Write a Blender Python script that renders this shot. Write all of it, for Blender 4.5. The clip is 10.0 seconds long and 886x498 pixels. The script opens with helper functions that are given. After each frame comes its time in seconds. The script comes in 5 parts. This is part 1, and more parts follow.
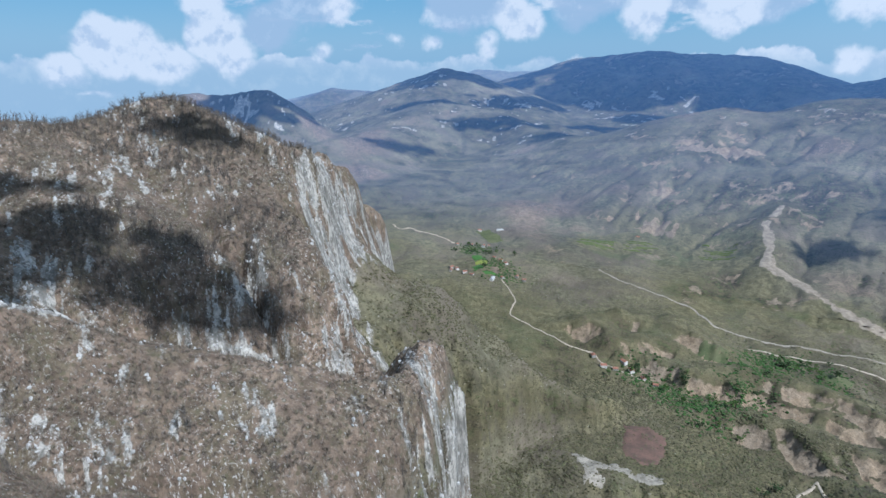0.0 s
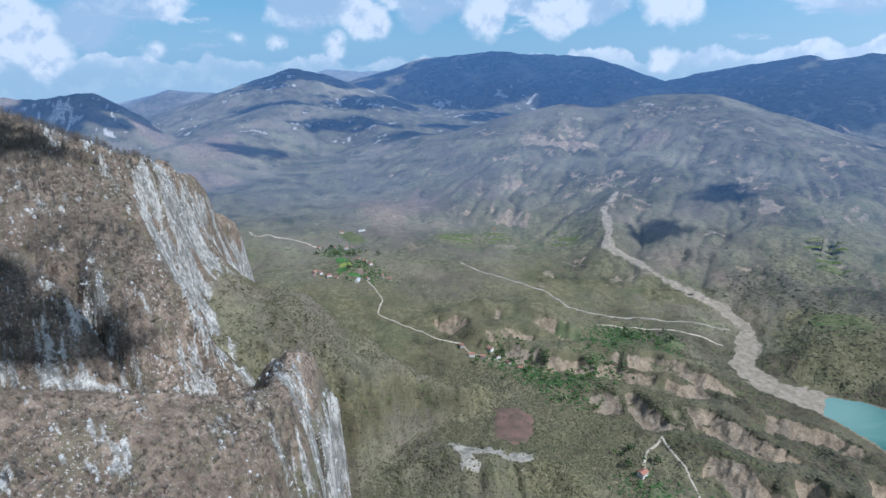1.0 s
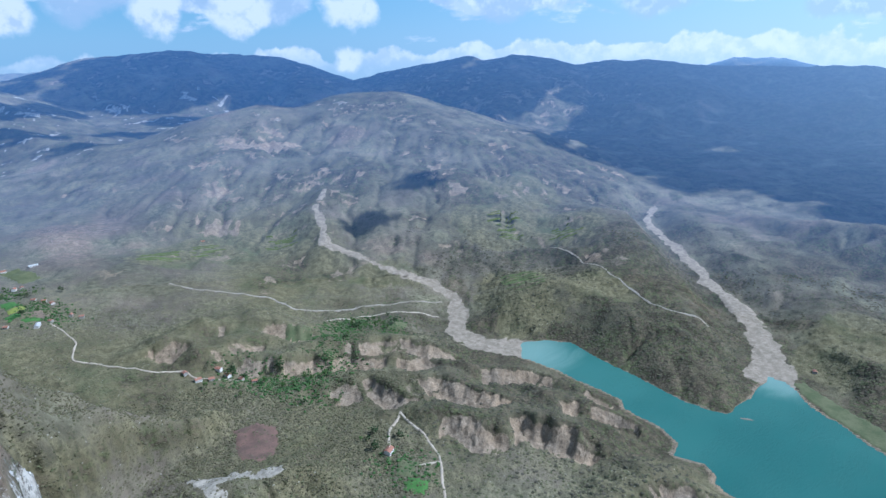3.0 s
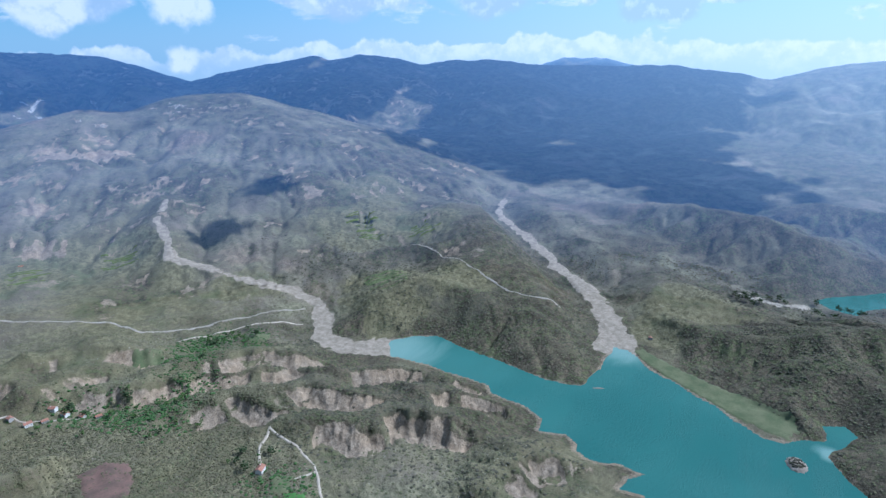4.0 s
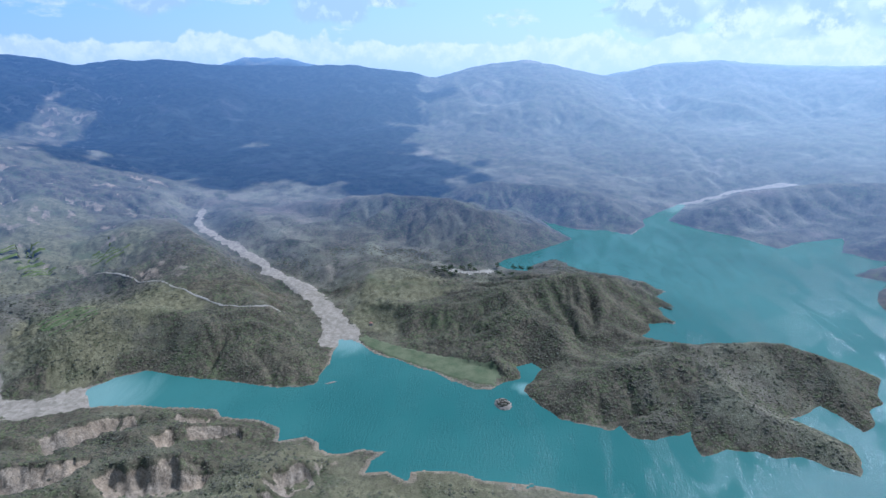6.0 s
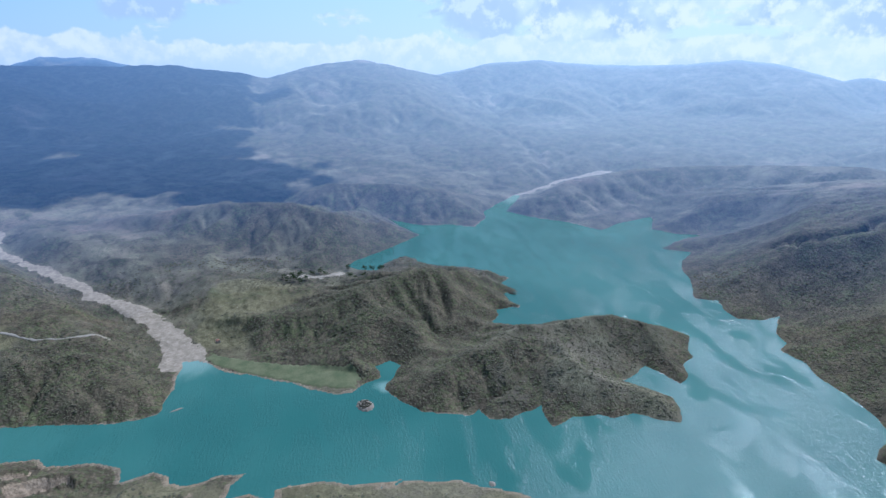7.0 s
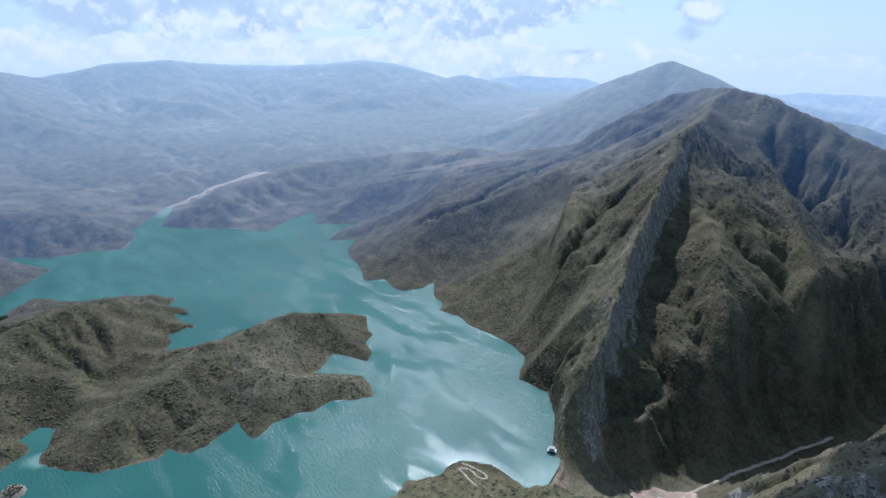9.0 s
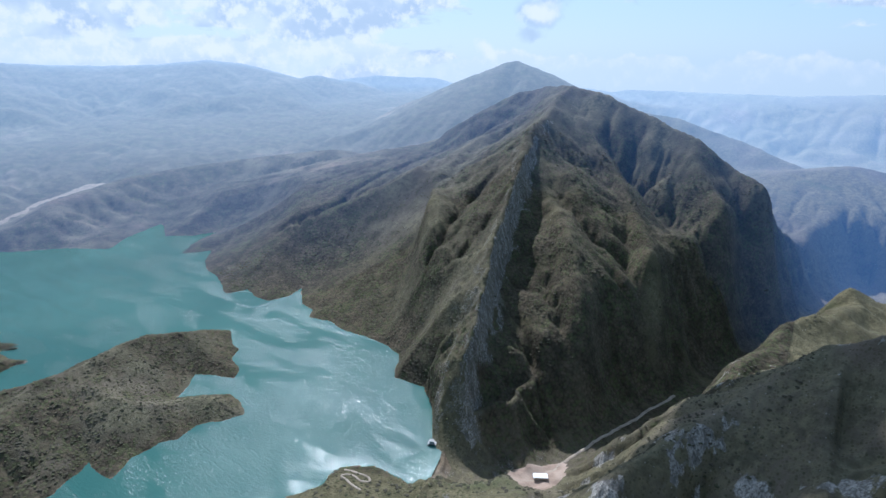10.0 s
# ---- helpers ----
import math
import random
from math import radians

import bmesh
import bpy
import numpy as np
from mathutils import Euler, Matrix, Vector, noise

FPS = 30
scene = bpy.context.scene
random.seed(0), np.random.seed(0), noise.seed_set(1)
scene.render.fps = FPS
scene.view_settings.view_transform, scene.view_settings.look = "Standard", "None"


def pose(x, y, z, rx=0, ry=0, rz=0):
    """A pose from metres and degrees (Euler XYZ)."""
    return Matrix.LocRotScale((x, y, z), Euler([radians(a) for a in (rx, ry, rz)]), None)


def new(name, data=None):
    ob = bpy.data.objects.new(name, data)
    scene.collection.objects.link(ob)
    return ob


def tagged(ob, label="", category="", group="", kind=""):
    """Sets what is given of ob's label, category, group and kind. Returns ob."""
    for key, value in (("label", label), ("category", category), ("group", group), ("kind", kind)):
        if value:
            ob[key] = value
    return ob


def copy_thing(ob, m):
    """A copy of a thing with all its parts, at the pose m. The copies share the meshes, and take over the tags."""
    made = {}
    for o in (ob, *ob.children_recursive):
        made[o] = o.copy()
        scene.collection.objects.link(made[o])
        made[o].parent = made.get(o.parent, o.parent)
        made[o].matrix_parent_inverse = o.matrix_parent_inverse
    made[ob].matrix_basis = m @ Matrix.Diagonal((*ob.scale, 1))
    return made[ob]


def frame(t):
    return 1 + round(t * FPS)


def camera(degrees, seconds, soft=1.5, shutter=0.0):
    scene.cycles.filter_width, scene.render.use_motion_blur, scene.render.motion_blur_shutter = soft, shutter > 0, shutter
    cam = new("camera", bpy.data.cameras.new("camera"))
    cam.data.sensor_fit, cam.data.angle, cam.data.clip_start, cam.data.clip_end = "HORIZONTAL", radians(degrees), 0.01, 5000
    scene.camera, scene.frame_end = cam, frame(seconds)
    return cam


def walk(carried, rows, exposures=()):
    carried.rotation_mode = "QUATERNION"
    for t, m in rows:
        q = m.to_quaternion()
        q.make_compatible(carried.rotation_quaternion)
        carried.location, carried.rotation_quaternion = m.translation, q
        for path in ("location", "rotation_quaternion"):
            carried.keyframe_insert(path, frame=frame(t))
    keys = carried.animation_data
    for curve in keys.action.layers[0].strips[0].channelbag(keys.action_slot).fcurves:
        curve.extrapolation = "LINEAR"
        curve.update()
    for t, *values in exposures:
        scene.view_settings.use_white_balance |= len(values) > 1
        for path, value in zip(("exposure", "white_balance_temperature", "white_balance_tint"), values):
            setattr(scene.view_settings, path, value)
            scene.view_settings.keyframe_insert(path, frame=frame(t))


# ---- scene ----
# The camera hangs over the flank of a mountain, 500 m above a reservoir, and turns to its right on the spot.
cam = camera(73.92, 10.0)
EYE_Z = 500.0
TURN = [(0.0, 0.0), (0.5, 6.96), (1.0, 13.9), (1.5, 20.95), (2.0, 28.0), (2.5, 35.08), (3.0, 42.15), (3.5, 49.2), (4.0, 56.28), (4.5, 63.23),
        (5.0, 70.34), (5.5, 77.6), (6.0, 85.15), (6.5, 92.75), (7.0, 100.43), (7.5, 108.35), (8.0, 116.49), (8.5, 124.79), (9.0, 133.25), (9.5, 141.56), (10.0, 146.81)]
walk(cam, [(t, pose(0, 0, EYE_Z, 90 - 17.72, 0, -a)) for t, a in TURN], exposures=[(0.0, 0.15, 5280, 9), (2.5, 0.27, 4900, 9), (5.5, 0.24, 4780, 12), (8.0, 0.05, 5120, 13), (10.0, 0.08, 5300, 13)])

# ---- sky and sun
SUN_AZ, SUN_EL = 134.0, 45.5     # clockwise from +y, above the horizon
sun_dir = Vector((math.sin(radians(SUN_AZ)) * math.cos(radians(SUN_EL)), math.cos(radians(SUN_AZ)) * math.cos(radians(SUN_EL)), math.sin(radians(SUN_EL))))
sun = new("sun", bpy.data.lights.new("sun", "SUN"))
sun.data.energy, sun.data.angle, sun.data.color = 5.0, radians(0.9), (1.0, 0.95, 0.87)
sun.rotation_mode = "QUATERNION"
sun.rotation_quaternion = sun_dir.to_track_quat("Z", "Y")
sun.location = sun_dir * 3000


class Nodes:
    """Short hand for node trees."""

    def __init__(self, tree):
        self.tree = tree
        tree.nodes.clear()

    def add(self, kind):
        return self.tree.nodes.new(kind)

    def put(self, socket, v):
        if v is None:
            return
        if isinstance(v, bpy.types.NodeSocket):
            self.tree.links.new(v, socket)
        else:
            if socket.type == "RGBA" and len(v) == 3:
                v = (*v, 1)
            socket.default_value = v

    def math(self, op, a, b=None, c=None, clamp=False):
        n = self.add("ShaderNodeMath")
        n.operation, n.use_clamp = op, clamp
        for s, v in zip(n.inputs, (a, b, c)):
            self.put(s, v)
        return n.outputs[0]

    def vec(self, op, a, b=None, scale=None):
        n = self.add("ShaderNodeVectorMath")
        n.operation = op
        self.put(n.inputs[0], a)
        if b is not None:
            self.put(n.inputs[1], b)
        if scale is not None:
            self.put(n.inputs["Scale"], scale)
        return n.outputs["Value"] if op in ("DOT_PRODUCT", "LENGTH", "DISTANCE") else n.outputs[0]

    def noise(self, vector, scale, detail=4, rough=0.55, distortion=0.0):
        n = self.add("ShaderNodeTexNoise")
        self.put(n.inputs["Vector"], vector)
        self.put(n.inputs["Scale"], scale)
        self.put(n.inputs["Detail"], detail)
        self.put(n.inputs["Roughness"], rough)
        self.put(n.inputs["Distortion"], distortion)
        return n.outputs["Fac"]

    def ramp(self, v, lo, hi, to_lo=0.0, to_hi=1.0, smooth=True):
        n = self.add("ShaderNodeMapRange")
        n.interpolation_type, n.clamp = "SMOOTHSTEP" if smooth else "LINEAR", True
        for s, x in zip(n.inputs, (v, lo, hi, to_lo, to_hi)):
            self.put(s, x)
        return n.outputs[0]

    def mix(self, fac, a, b, blend="MIX"):
        n = self.add("ShaderNodeMix")
        n.data_type, n.blend_type = "RGBA", blend
        self.put(n.inputs[0], fac)
        self.put(n.inputs[6], a)
        self.put(n.inputs[7], b)
        return n.outputs[2]

    def bump(self, height, strength, distance):
        n = self.add("ShaderNodeBump")
        self.put(n.inputs["Height"], height)
        self.put(n.inputs["Strength"], strength)
        self.put(n.inputs["Distance"], distance)
        return n.outputs[0]


def bearing(az, el):
    a, e = radians(az), radians(el)
    return Vector((math.sin(a) * math.cos(e), math.cos(a) * math.cos(e), math.sin(e)))


# heaps of cloud that stand low in the sky: bearing, height, half width, all in degrees
WHITE_HEAPS = [(-28.0, 1.0, 3.6), (-24.5, 0.0, 2.8), (-32.0, -1.0, 2.2), (-20.3, 2.2, 3.2), (-18.6, 0.6, 2.4), (-21.0, 4.4, 2.4), (-11.4, 1.1, 1.1), (-9.2, 4.8, 2.0), (-4.5, 1.6, 0.9), (-0.8, 3.6, 1.0),
               (-0.5, 1.4, 1.2), (4.0, 1.3, 1.3), (6.6, 3.4, 2.8), (17.6, 3.6, 2.4), (24.5, 3.9, 2.8), (34.0, 4.6, 3.0), (33.5, 0.2, 1.6), (122.0, 3.9, 1.8), (150.5, 1.0, 1.2), (155.5, 4.6, 1.5)]
GREY_HEAPS = [(-15.5, 3.2, 3.0), (-12.5, 5.4, 3.2), (2.5, 5.6, 4.5), (13.0, 5.8, 4.0), (27.0, 6.0, 4.5), (48.0, 6.2, 3.6), (61.0, 6.4, 4.2), (75.0, 5.6, 4.0), (104.0, 4.4, 3.6), (113.0, 4.9, 2.6), (139.0, 3.6, 2.2), (155.0, 4.4, 2.3), (154.5, 2.4, 1.5), (157.0, 6.4, 2.4)]


def make_world():
    w = bpy.data.worlds.new("world")
    scene.world = w
    w.use_nodes = True
    k = Nodes(w.node_tree)
    sky = k.add("ShaderNodeTexSky")
    sky.sky_type, sky.sun_disc, sky.sun_elevation, sky.sun_rotation = "NISHITA", False, radians(SUN_EL), radians(SUN_AZ)
    sky.altitude, sky.air_density, sky.dust_density, sky.ozone_density = 800.0, 1.3, 2.0, 1.6
    way = k.add("ShaderNodeTexCoord").outputs["Generated"]
    xyz = k.add("ShaderNodeSeparateXYZ")
    k.put(xyz.inputs[0], way)
    x, y, z = xyz.outputs
    round_ = k.math("ARCTAN2", x, y)
    sunward = k.vec("DOT_PRODUCT", way, tuple(sun_dir))
    glare = k.ramp(sunward, -0.34, 0.98)
    # billows bend every outline
    curl = k.add("ShaderNodeTexNoise")
    k.put(curl.inputs["Vector"], way)
    for name, v in (("Scale", 12.0), ("Detail", 6.0), ("Roughness", 0.55)):
        curl.inputs[name].default_value = v
    bent = k.vec("ADD", way, k.vec("SCALE", k.vec("SUBTRACT", curl.outputs["Color"], (0.5, 0.5, 0.5)), scale=0.085))
    bent = k.vec("MULTIPLY", bent, (1, 1, 1.25))

    def heaps(spots, soft):
        total = None
        for az, el, half in spots:
            c = bearing(az, el)
            f = k.math("SUBTRACT", radians(half), k.vec("DISTANCE", bent, (c.x, c.y, 1.25 * c.z)))
            total = f if total is None else k.math("MAXIMUM", total, f)
        return k.ramp(total, -0.002, soft)

    lump = k.noise(way, 14.0, 3, 0.5)
    puff = k.noise(way, 48.0, 6, 0.6)
    ruffle = k.math("ADD", k.math("MULTIPLY", k.math("SUBTRACT", lump, 0.5), 0.075), k.math("MULTIPLY", k.math("SUBTRACT", puff, 0.5), 0.022))
    # a long low bank over the eastern ranges
    top = k.math("MULTIPLY", k.ramp(round_, 0.15, 1.15, 0.004, 0.036), k.ramp(round_, 2.30, 2.60, 1.0, 0.2))
    low = k.ramp(k.math("SUBTRACT", k.math("ADD", top, ruffle), z), 0.0, 0.007)
    low = k.math("MULTIPLY", low, k.ramp(z, -0.02, 0.022, 0.35, 0.95))
    # broken deck higher up, thick towards the sun
    flat = k.vec("MULTIPLY", way, (1, 1, 3.0))
    deck = k.math("ADD", k.noise(flat, 6.5, 8, 0.6, 0.2), k.ramp(z, 0.03, 0.10, -0.14, 0.02))
    thick = k.math("MULTIPLY", k.ramp(round_, 1.65, 1.95, 0.0, 0.20), k.ramp(round_, 2.50, 2.68, 1.0, 0.0))
    deck = k.ramp(k.math("ADD", deck, thick), 0.50, 0.60, 0.0, 0.95)
    white, grey = heaps(WHITE_HEAPS, 0.016), heaps(GREY_HEAPS, 0.022)
    # lit heads and grey feet
    head = k.math("SUBTRACT", k.noise(way, 22.0, 6, 0.6), k.noise(k.vec("ADD", way, (0, 0, 0.014)), 22.0, 6, 0.6))
    lit = k.ramp(head, -0.06, 0.13)
    bright = k.mix(glare, (6.5, 6.7, 6.9), (8.5, 8.7, 8.8))
    dull = k.mix(glare, (4.6, 5.3, 6.1), (7.3, 8.0, 8.4))
    dark = k.mix(glare, (3.7, 4.6, 5.6), (5.3, 6.3, 7.2))
    base = k.mix(k.ramp(z, -0.02, 0.12, 0.85, 0.0), k.mix(glare, (1.5, 3.5, 5.0), (6.4, 8.0, 8.8)), k.mix(glare, (3.0, 4.6, 5.8), (7.4, 8.6, 9.1)))
    base = k.mix(k.ramp(z, 0.10, 0.45, 0.15, 0.6), base, sky.outputs[0])
    fade = k.ramp(z, 0.15, 0.5, 1.0, 0.35)
    col = k.mix(k.math("MULTIPLY", deck, fade), base, k.mix(lit, k.mix(k.ramp(lump, 0.36, 0.58), dull, dark), bright))
    col = k.mix(k.math("MULTIPLY", grey, 0.85), col, k.mix(k.ramp(head, 0.0, 0.14), dark, dull))
    col = k.mix(low, col, k.mix(k.ramp(k.math("ADD", head, k.math("MULTIPLY", z, 2.0)), -0.10, 0.16), dull, bright))
    col = k.mix(white, col, k.mix(k.ramp(head, -0.16, 0.02), dull, bright))
    bg = k.add("ShaderNodeBackground")
    k.put(bg.inputs[0], col)
    bg.inputs[1].default_value = 0.10
    o = k.add("ShaderNodeOutputWorld")
    k.put(o.inputs[0], bg.outputs[0])


make_world()


# ---- materials
def material(name):
    m = bpy.data.materials.new(name)
    m.use_nodes = True
    k = Nodes(m.node_tree)
    bsdf = k.add("ShaderNodeBsdfPrincipled")
    out = k.add("ShaderNodeOutputMaterial")
    k.put(out.inputs[0], bsdf.outputs[0])
    return m, k, bsdf


def place(k):
    return k.add("ShaderNodeNewGeometry").outputs["Position"]


def attribute(k, name):
    a = k.add("ShaderNodeAttribute")
    a.attribute_name = name
    return a


def cover_masks(k):
    a = attribute(k, "cover")
    s = k.add("ShaderNodeSeparateColor")
    k.put(s.inputs[0], a.outputs["Color"])
    return s.outputs[0], s.outputs[1], s.outputs[2], a.outputs["Alpha"]


def ground_material(name, glow=None):
    """Scrub, grass, limestone, clay badlands and gravel, mixed by the terrain's cover."""
    m, k, bsdf = material(name)
    p = place(k)
    rock, green, clay, gravel = cover_masks(k)
    patch = k.noise(p, 0.012, 5, 0.6)
    fine = k.noise(p, 0.09, 6, 0.65)
    grain = k.noise(p, 0.5, 4, 0.7)
    streak = k.add("ShaderNodeMapping")
    k.put(streak.inputs["Vector"], p)
    streak.inputs["Scale"].default_value = (1.0, 1.0, 0.22)
    crack = k.noise(streak.outputs[0], 0.45, 6, 0.7, 0.3)
    brown = k.mix(k.ramp(fine, 0.3, 0.7), (0.086, 0.078, 0.048), (0.178, 0.159, 0.102))
    brown = k.mix(k.ramp(patch, 0.35, 0.7), brown, (0.140, 0.112, 0.086))
    grass = k.mix(k.ramp(fine, 0.32, 0.68), (0.086, 0.076, 0.038), (0.168, 0.144, 0.080))
    grass = k.mix(k.ramp(patch, 0.5, 0.75), grass, (0.090, 0.096, 0.046))
    brown = k.mix(k.ramp(green, 0.04, 0.22), k.mix(k.ramp(fine, 0.3, 0.7), (0.128, 0.092, 0.066), (0.236, 0.172, 0.126)), brown)
    brown = k.mix(k.ramp(k.noise(p, 0.0045, 5, 0.62), 0.35, 0.65), k.mix(1.0, brown, (0.72, 0.73, 0.72), "MULTIPLY"), k.mix(1.0, brown, (1.18, 1.18, 1.15), "MULTIPLY"))
    col = k.mix(k.ramp(k.math("ADD", green, k.math("MULTIPLY", k.math("SUBTRACT", fine, 0.5), 0.7)), 0.3, 0.7), brown, grass)
    bush = k.add("ShaderNodeTexVoronoi")
    k.put(bush.inputs["Vector"], p)
    bush.inputs["Scale"].default_value = 0.30
    one = k.add("ShaderNodeSeparateColor")
    k.put(one.inputs[0], bush.outputs["Color"])
    dot = k.math("MULTIPLY", k.ramp(bush.outputs["Distance"], 0.50, 0.26), k.ramp(k.math("ADD", one.outputs[0], k.math("MULTIPLY", k.math("SUBTRACT", patch, 0.5), 1.2)), 0.40, 0.52))
    col = k.mix(k.math("MULTIPLY", dot, 0.62), col, k.mix(one.outputs[1], (0.046, 0.048, 0.022), (0.092, 0.078, 0.046)))
    glint = k.math("MULTIPLY", k.ramp(bush.outputs["Distance"], 0.30, 0.16), k.ramp(one.outputs[2], 0.93, 0.96))
    col = k.mix(k.math("MULTIPLY", glint, 0.6), col, (0.34, 0.31, 0.26))
    # crowns of leafless and budding trees, with shade painted dark into the gaps between them
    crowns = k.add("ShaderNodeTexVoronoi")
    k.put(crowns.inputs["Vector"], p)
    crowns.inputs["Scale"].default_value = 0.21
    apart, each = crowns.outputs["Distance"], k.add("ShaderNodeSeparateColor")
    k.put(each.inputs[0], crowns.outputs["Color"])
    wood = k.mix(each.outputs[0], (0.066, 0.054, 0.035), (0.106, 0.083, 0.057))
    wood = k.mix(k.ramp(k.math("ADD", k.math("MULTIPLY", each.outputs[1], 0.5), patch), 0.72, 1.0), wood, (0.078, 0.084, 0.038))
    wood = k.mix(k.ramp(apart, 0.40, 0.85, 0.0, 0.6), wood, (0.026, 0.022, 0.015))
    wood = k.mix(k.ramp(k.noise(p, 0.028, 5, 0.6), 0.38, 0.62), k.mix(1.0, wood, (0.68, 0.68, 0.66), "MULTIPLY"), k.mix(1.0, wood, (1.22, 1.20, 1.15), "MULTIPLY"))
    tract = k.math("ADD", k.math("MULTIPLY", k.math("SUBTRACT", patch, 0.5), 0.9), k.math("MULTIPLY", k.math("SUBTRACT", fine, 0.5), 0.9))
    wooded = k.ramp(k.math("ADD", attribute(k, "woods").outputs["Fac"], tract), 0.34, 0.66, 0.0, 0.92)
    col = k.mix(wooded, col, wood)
    dark = k.ramp(grain, 0.55, 0.75)
    col = k.mix(k.math("MULTIPLY", dark, 0.5), col, (0.040, 0.042, 0.024))
    bare = k.math("MULTIPLY", k.ramp(green, 0.16, 0.03), k.ramp(patch, 0.40, 0.62))
    tuft = k.ramp(k.noise(p, 0.05, 5, 0.65), 0.45, 0.62)
    col = k.mix(k.math("MULTIPLY", k.ramp(green, 0.16, 0.03), k.math("MULTIPLY", tuft, 0.55)), col, (0.088, 0.080, 0.046))
    thicket = k.ramp(k.noise(streak.outputs[0], 0.22, 6, 0.72, 0.3), 0.46, 0.60)
    col = k.mix(k.math("MULTIPLY", k.ramp(green, 0.16, 0.03), k.math("MULTIPLY", thicket, 0.62)), col, (0.072, 0.052, 0.040))
    speck = k.ramp(k.noise(streak.outputs[0], 0.75, 4, 0.7, 0.4), 0.56, 0.63)
    col = k.mix(k.math("MULTIPLY", speck, k.math("ADD", k.math("MULTIPLY", bare, 0.62), k.math("MULTIPLY", k.ramp(green, 0.16, 0.03), 0.20))), col, (0.44, 0.41, 0.37))
    earth = k.mix(k.ramp(patch, 0.40, 0.60), (0.315, 0.235, 0.155), (0.265, 0.208, 0.148))
    earth = k.mix(k.ramp(fine, 0.35, 0.65), k.mix(1.0, earth, (0.62, 0.60, 0.58), "MULTIPLY"), earth)
    col = k.mix(k.ramp(k.math("ADD", clay, k.math("MULTIPLY", k.math("SUBTRACT", grain, 0.5), 0.6)), 0.35, 0.65), col, earth)
    col = k.mix(k.math("MULTIPLY", k.ramp(clay, 0.3, 0.6), k.ramp(crack, 0.46, 0.60, 0.0, 0.6)), col, (0.11, 0.088, 0.064))
    stone = k.mix(k.ramp(fine, 0.3, 0.7), (0.245, 0.224, 0.192), (0.45, 0.418, 0.365))
    stone = k.mix(k.ramp(crack, 0.47, 0.60, 0.0, 0.8), stone, (0.085, 0.078, 0.065))
    stone = k.mix(k.ramp(k.noise(streak.outputs[0], 0.11, 5, 0.65, 0.4), 0.48, 0.60, 0.0, 0.72), stone, (0.115, 0.108, 0.094))
    col = k.mix(k.ramp(k.math("ADD", rock, k.math("MULTIPLY", k.math("SUBTRACT", grain, 0.5), 0.9)), 0.38, 0.62), col, stone)
    peb = k.mix(k.ramp(fine, 0.3, 0.7), (0.185, 0.150, 0.110), (0.300, 0.246, 0.184))
    peb = k.mix(k.ramp(k.noise(p, 0.07, 5, 0.6, 1.2), 0.50, 0.62, 0.0, 0.5), peb, (0.140, 0.114, 0.082))
    col = k.mix(k.ramp(k.math("ADD", gravel, k.math("MULTIPLY", k.math("SUBTRACT", grain, 0.5), 0.2)), 0.35, 0.6), col, peb)
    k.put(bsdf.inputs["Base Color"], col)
    k.put(bsdf.inputs["Roughness"], 0.95)
    k.put(bsdf.inputs["Specular IOR Level"], 0.15)
    k.put(bsdf.inputs["Normal"], k.bump(k.math("ADD", k.math("ADD", grain, k.math("MULTIPLY", fine, 3.0)), k.math("MULTIPLY", k.math("MULTIPLY", wooded, -0.9), apart)), k.ramp(gravel, 0.1, 0.6, 0.55, 0.12), 2.2))
    # distance haze is put into the surface as emission, coloured per vertex
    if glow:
        k.put(bsdf.inputs["Emission Color"], attribute(k, "haze_glow").outputs["Color"])
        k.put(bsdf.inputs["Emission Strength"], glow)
    return m


def water_material():
    m, k, bsdf = material("lake_water")
    p = place(k)
    turn = k.add("ShaderNodeMapping")
    k.put(turn.inputs["Vector"], p)
    turn.inputs["Rotation"].default_value = (0, 0, radians(35))
    turn.inputs["Scale"].default_value = (1.0, 3.2, 1.0)
    drift = k.noise(turn.outputs[0], 0.007, 6, 0.6, 0.8)
    silt = k.noise(p, 0.003, 3, 0.5)
    body = k.mix(k.ramp(silt, 0.35, 0.65), (0.030, 0.102, 0.088), (0.046, 0.130, 0.110))
    for mouth, reach in (((750, 615, 0), 120.0), ((985, 270, 0), 85.0), ((840, -60, 0), 22.0), ((2150, -685, 0), 170.0), ((350, -520, 0), 60.0)):
        d = k.math("ADD", k.vec("DISTANCE", p, mouth), k.math("MULTIPLY", k.math("SUBTRACT", drift, 0.5), reach))
        body = k.mix(k.ramp(d, reach * 0.2, reach, 0.85, 0.0), body, (0.17, 0.26, 0.225))
    k.put(bsdf.inputs["Base Color"], body)
    k.put(bsdf.inputs["IOR"], 1.33)
    k.put(bsdf.inputs["Specular IOR Level"], 0.19)
    k.put(bsdf.inputs["Roughness"], k.ramp(drift, 0.44, 0.60, 0.24, 0.16))
    w1 = k.noise(turn.outputs[0], 0.10, 5, 0.66)
    w2 = k.noise(p, 0.8, 3, 0.6)
    k.put(bsdf.inputs["Normal"], k.bump(k.math("ADD", w1, k.math("MULTIPLY", w2, 0.4)), k.ramp(drift, 0.44, 0.60, 0.62, 0.20), 1.5))
    return m


GROUND = ground_material("scrub_ground")
# same ground for the far land, with haze emitted from its surface
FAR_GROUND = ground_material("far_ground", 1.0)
WATER = water_material()


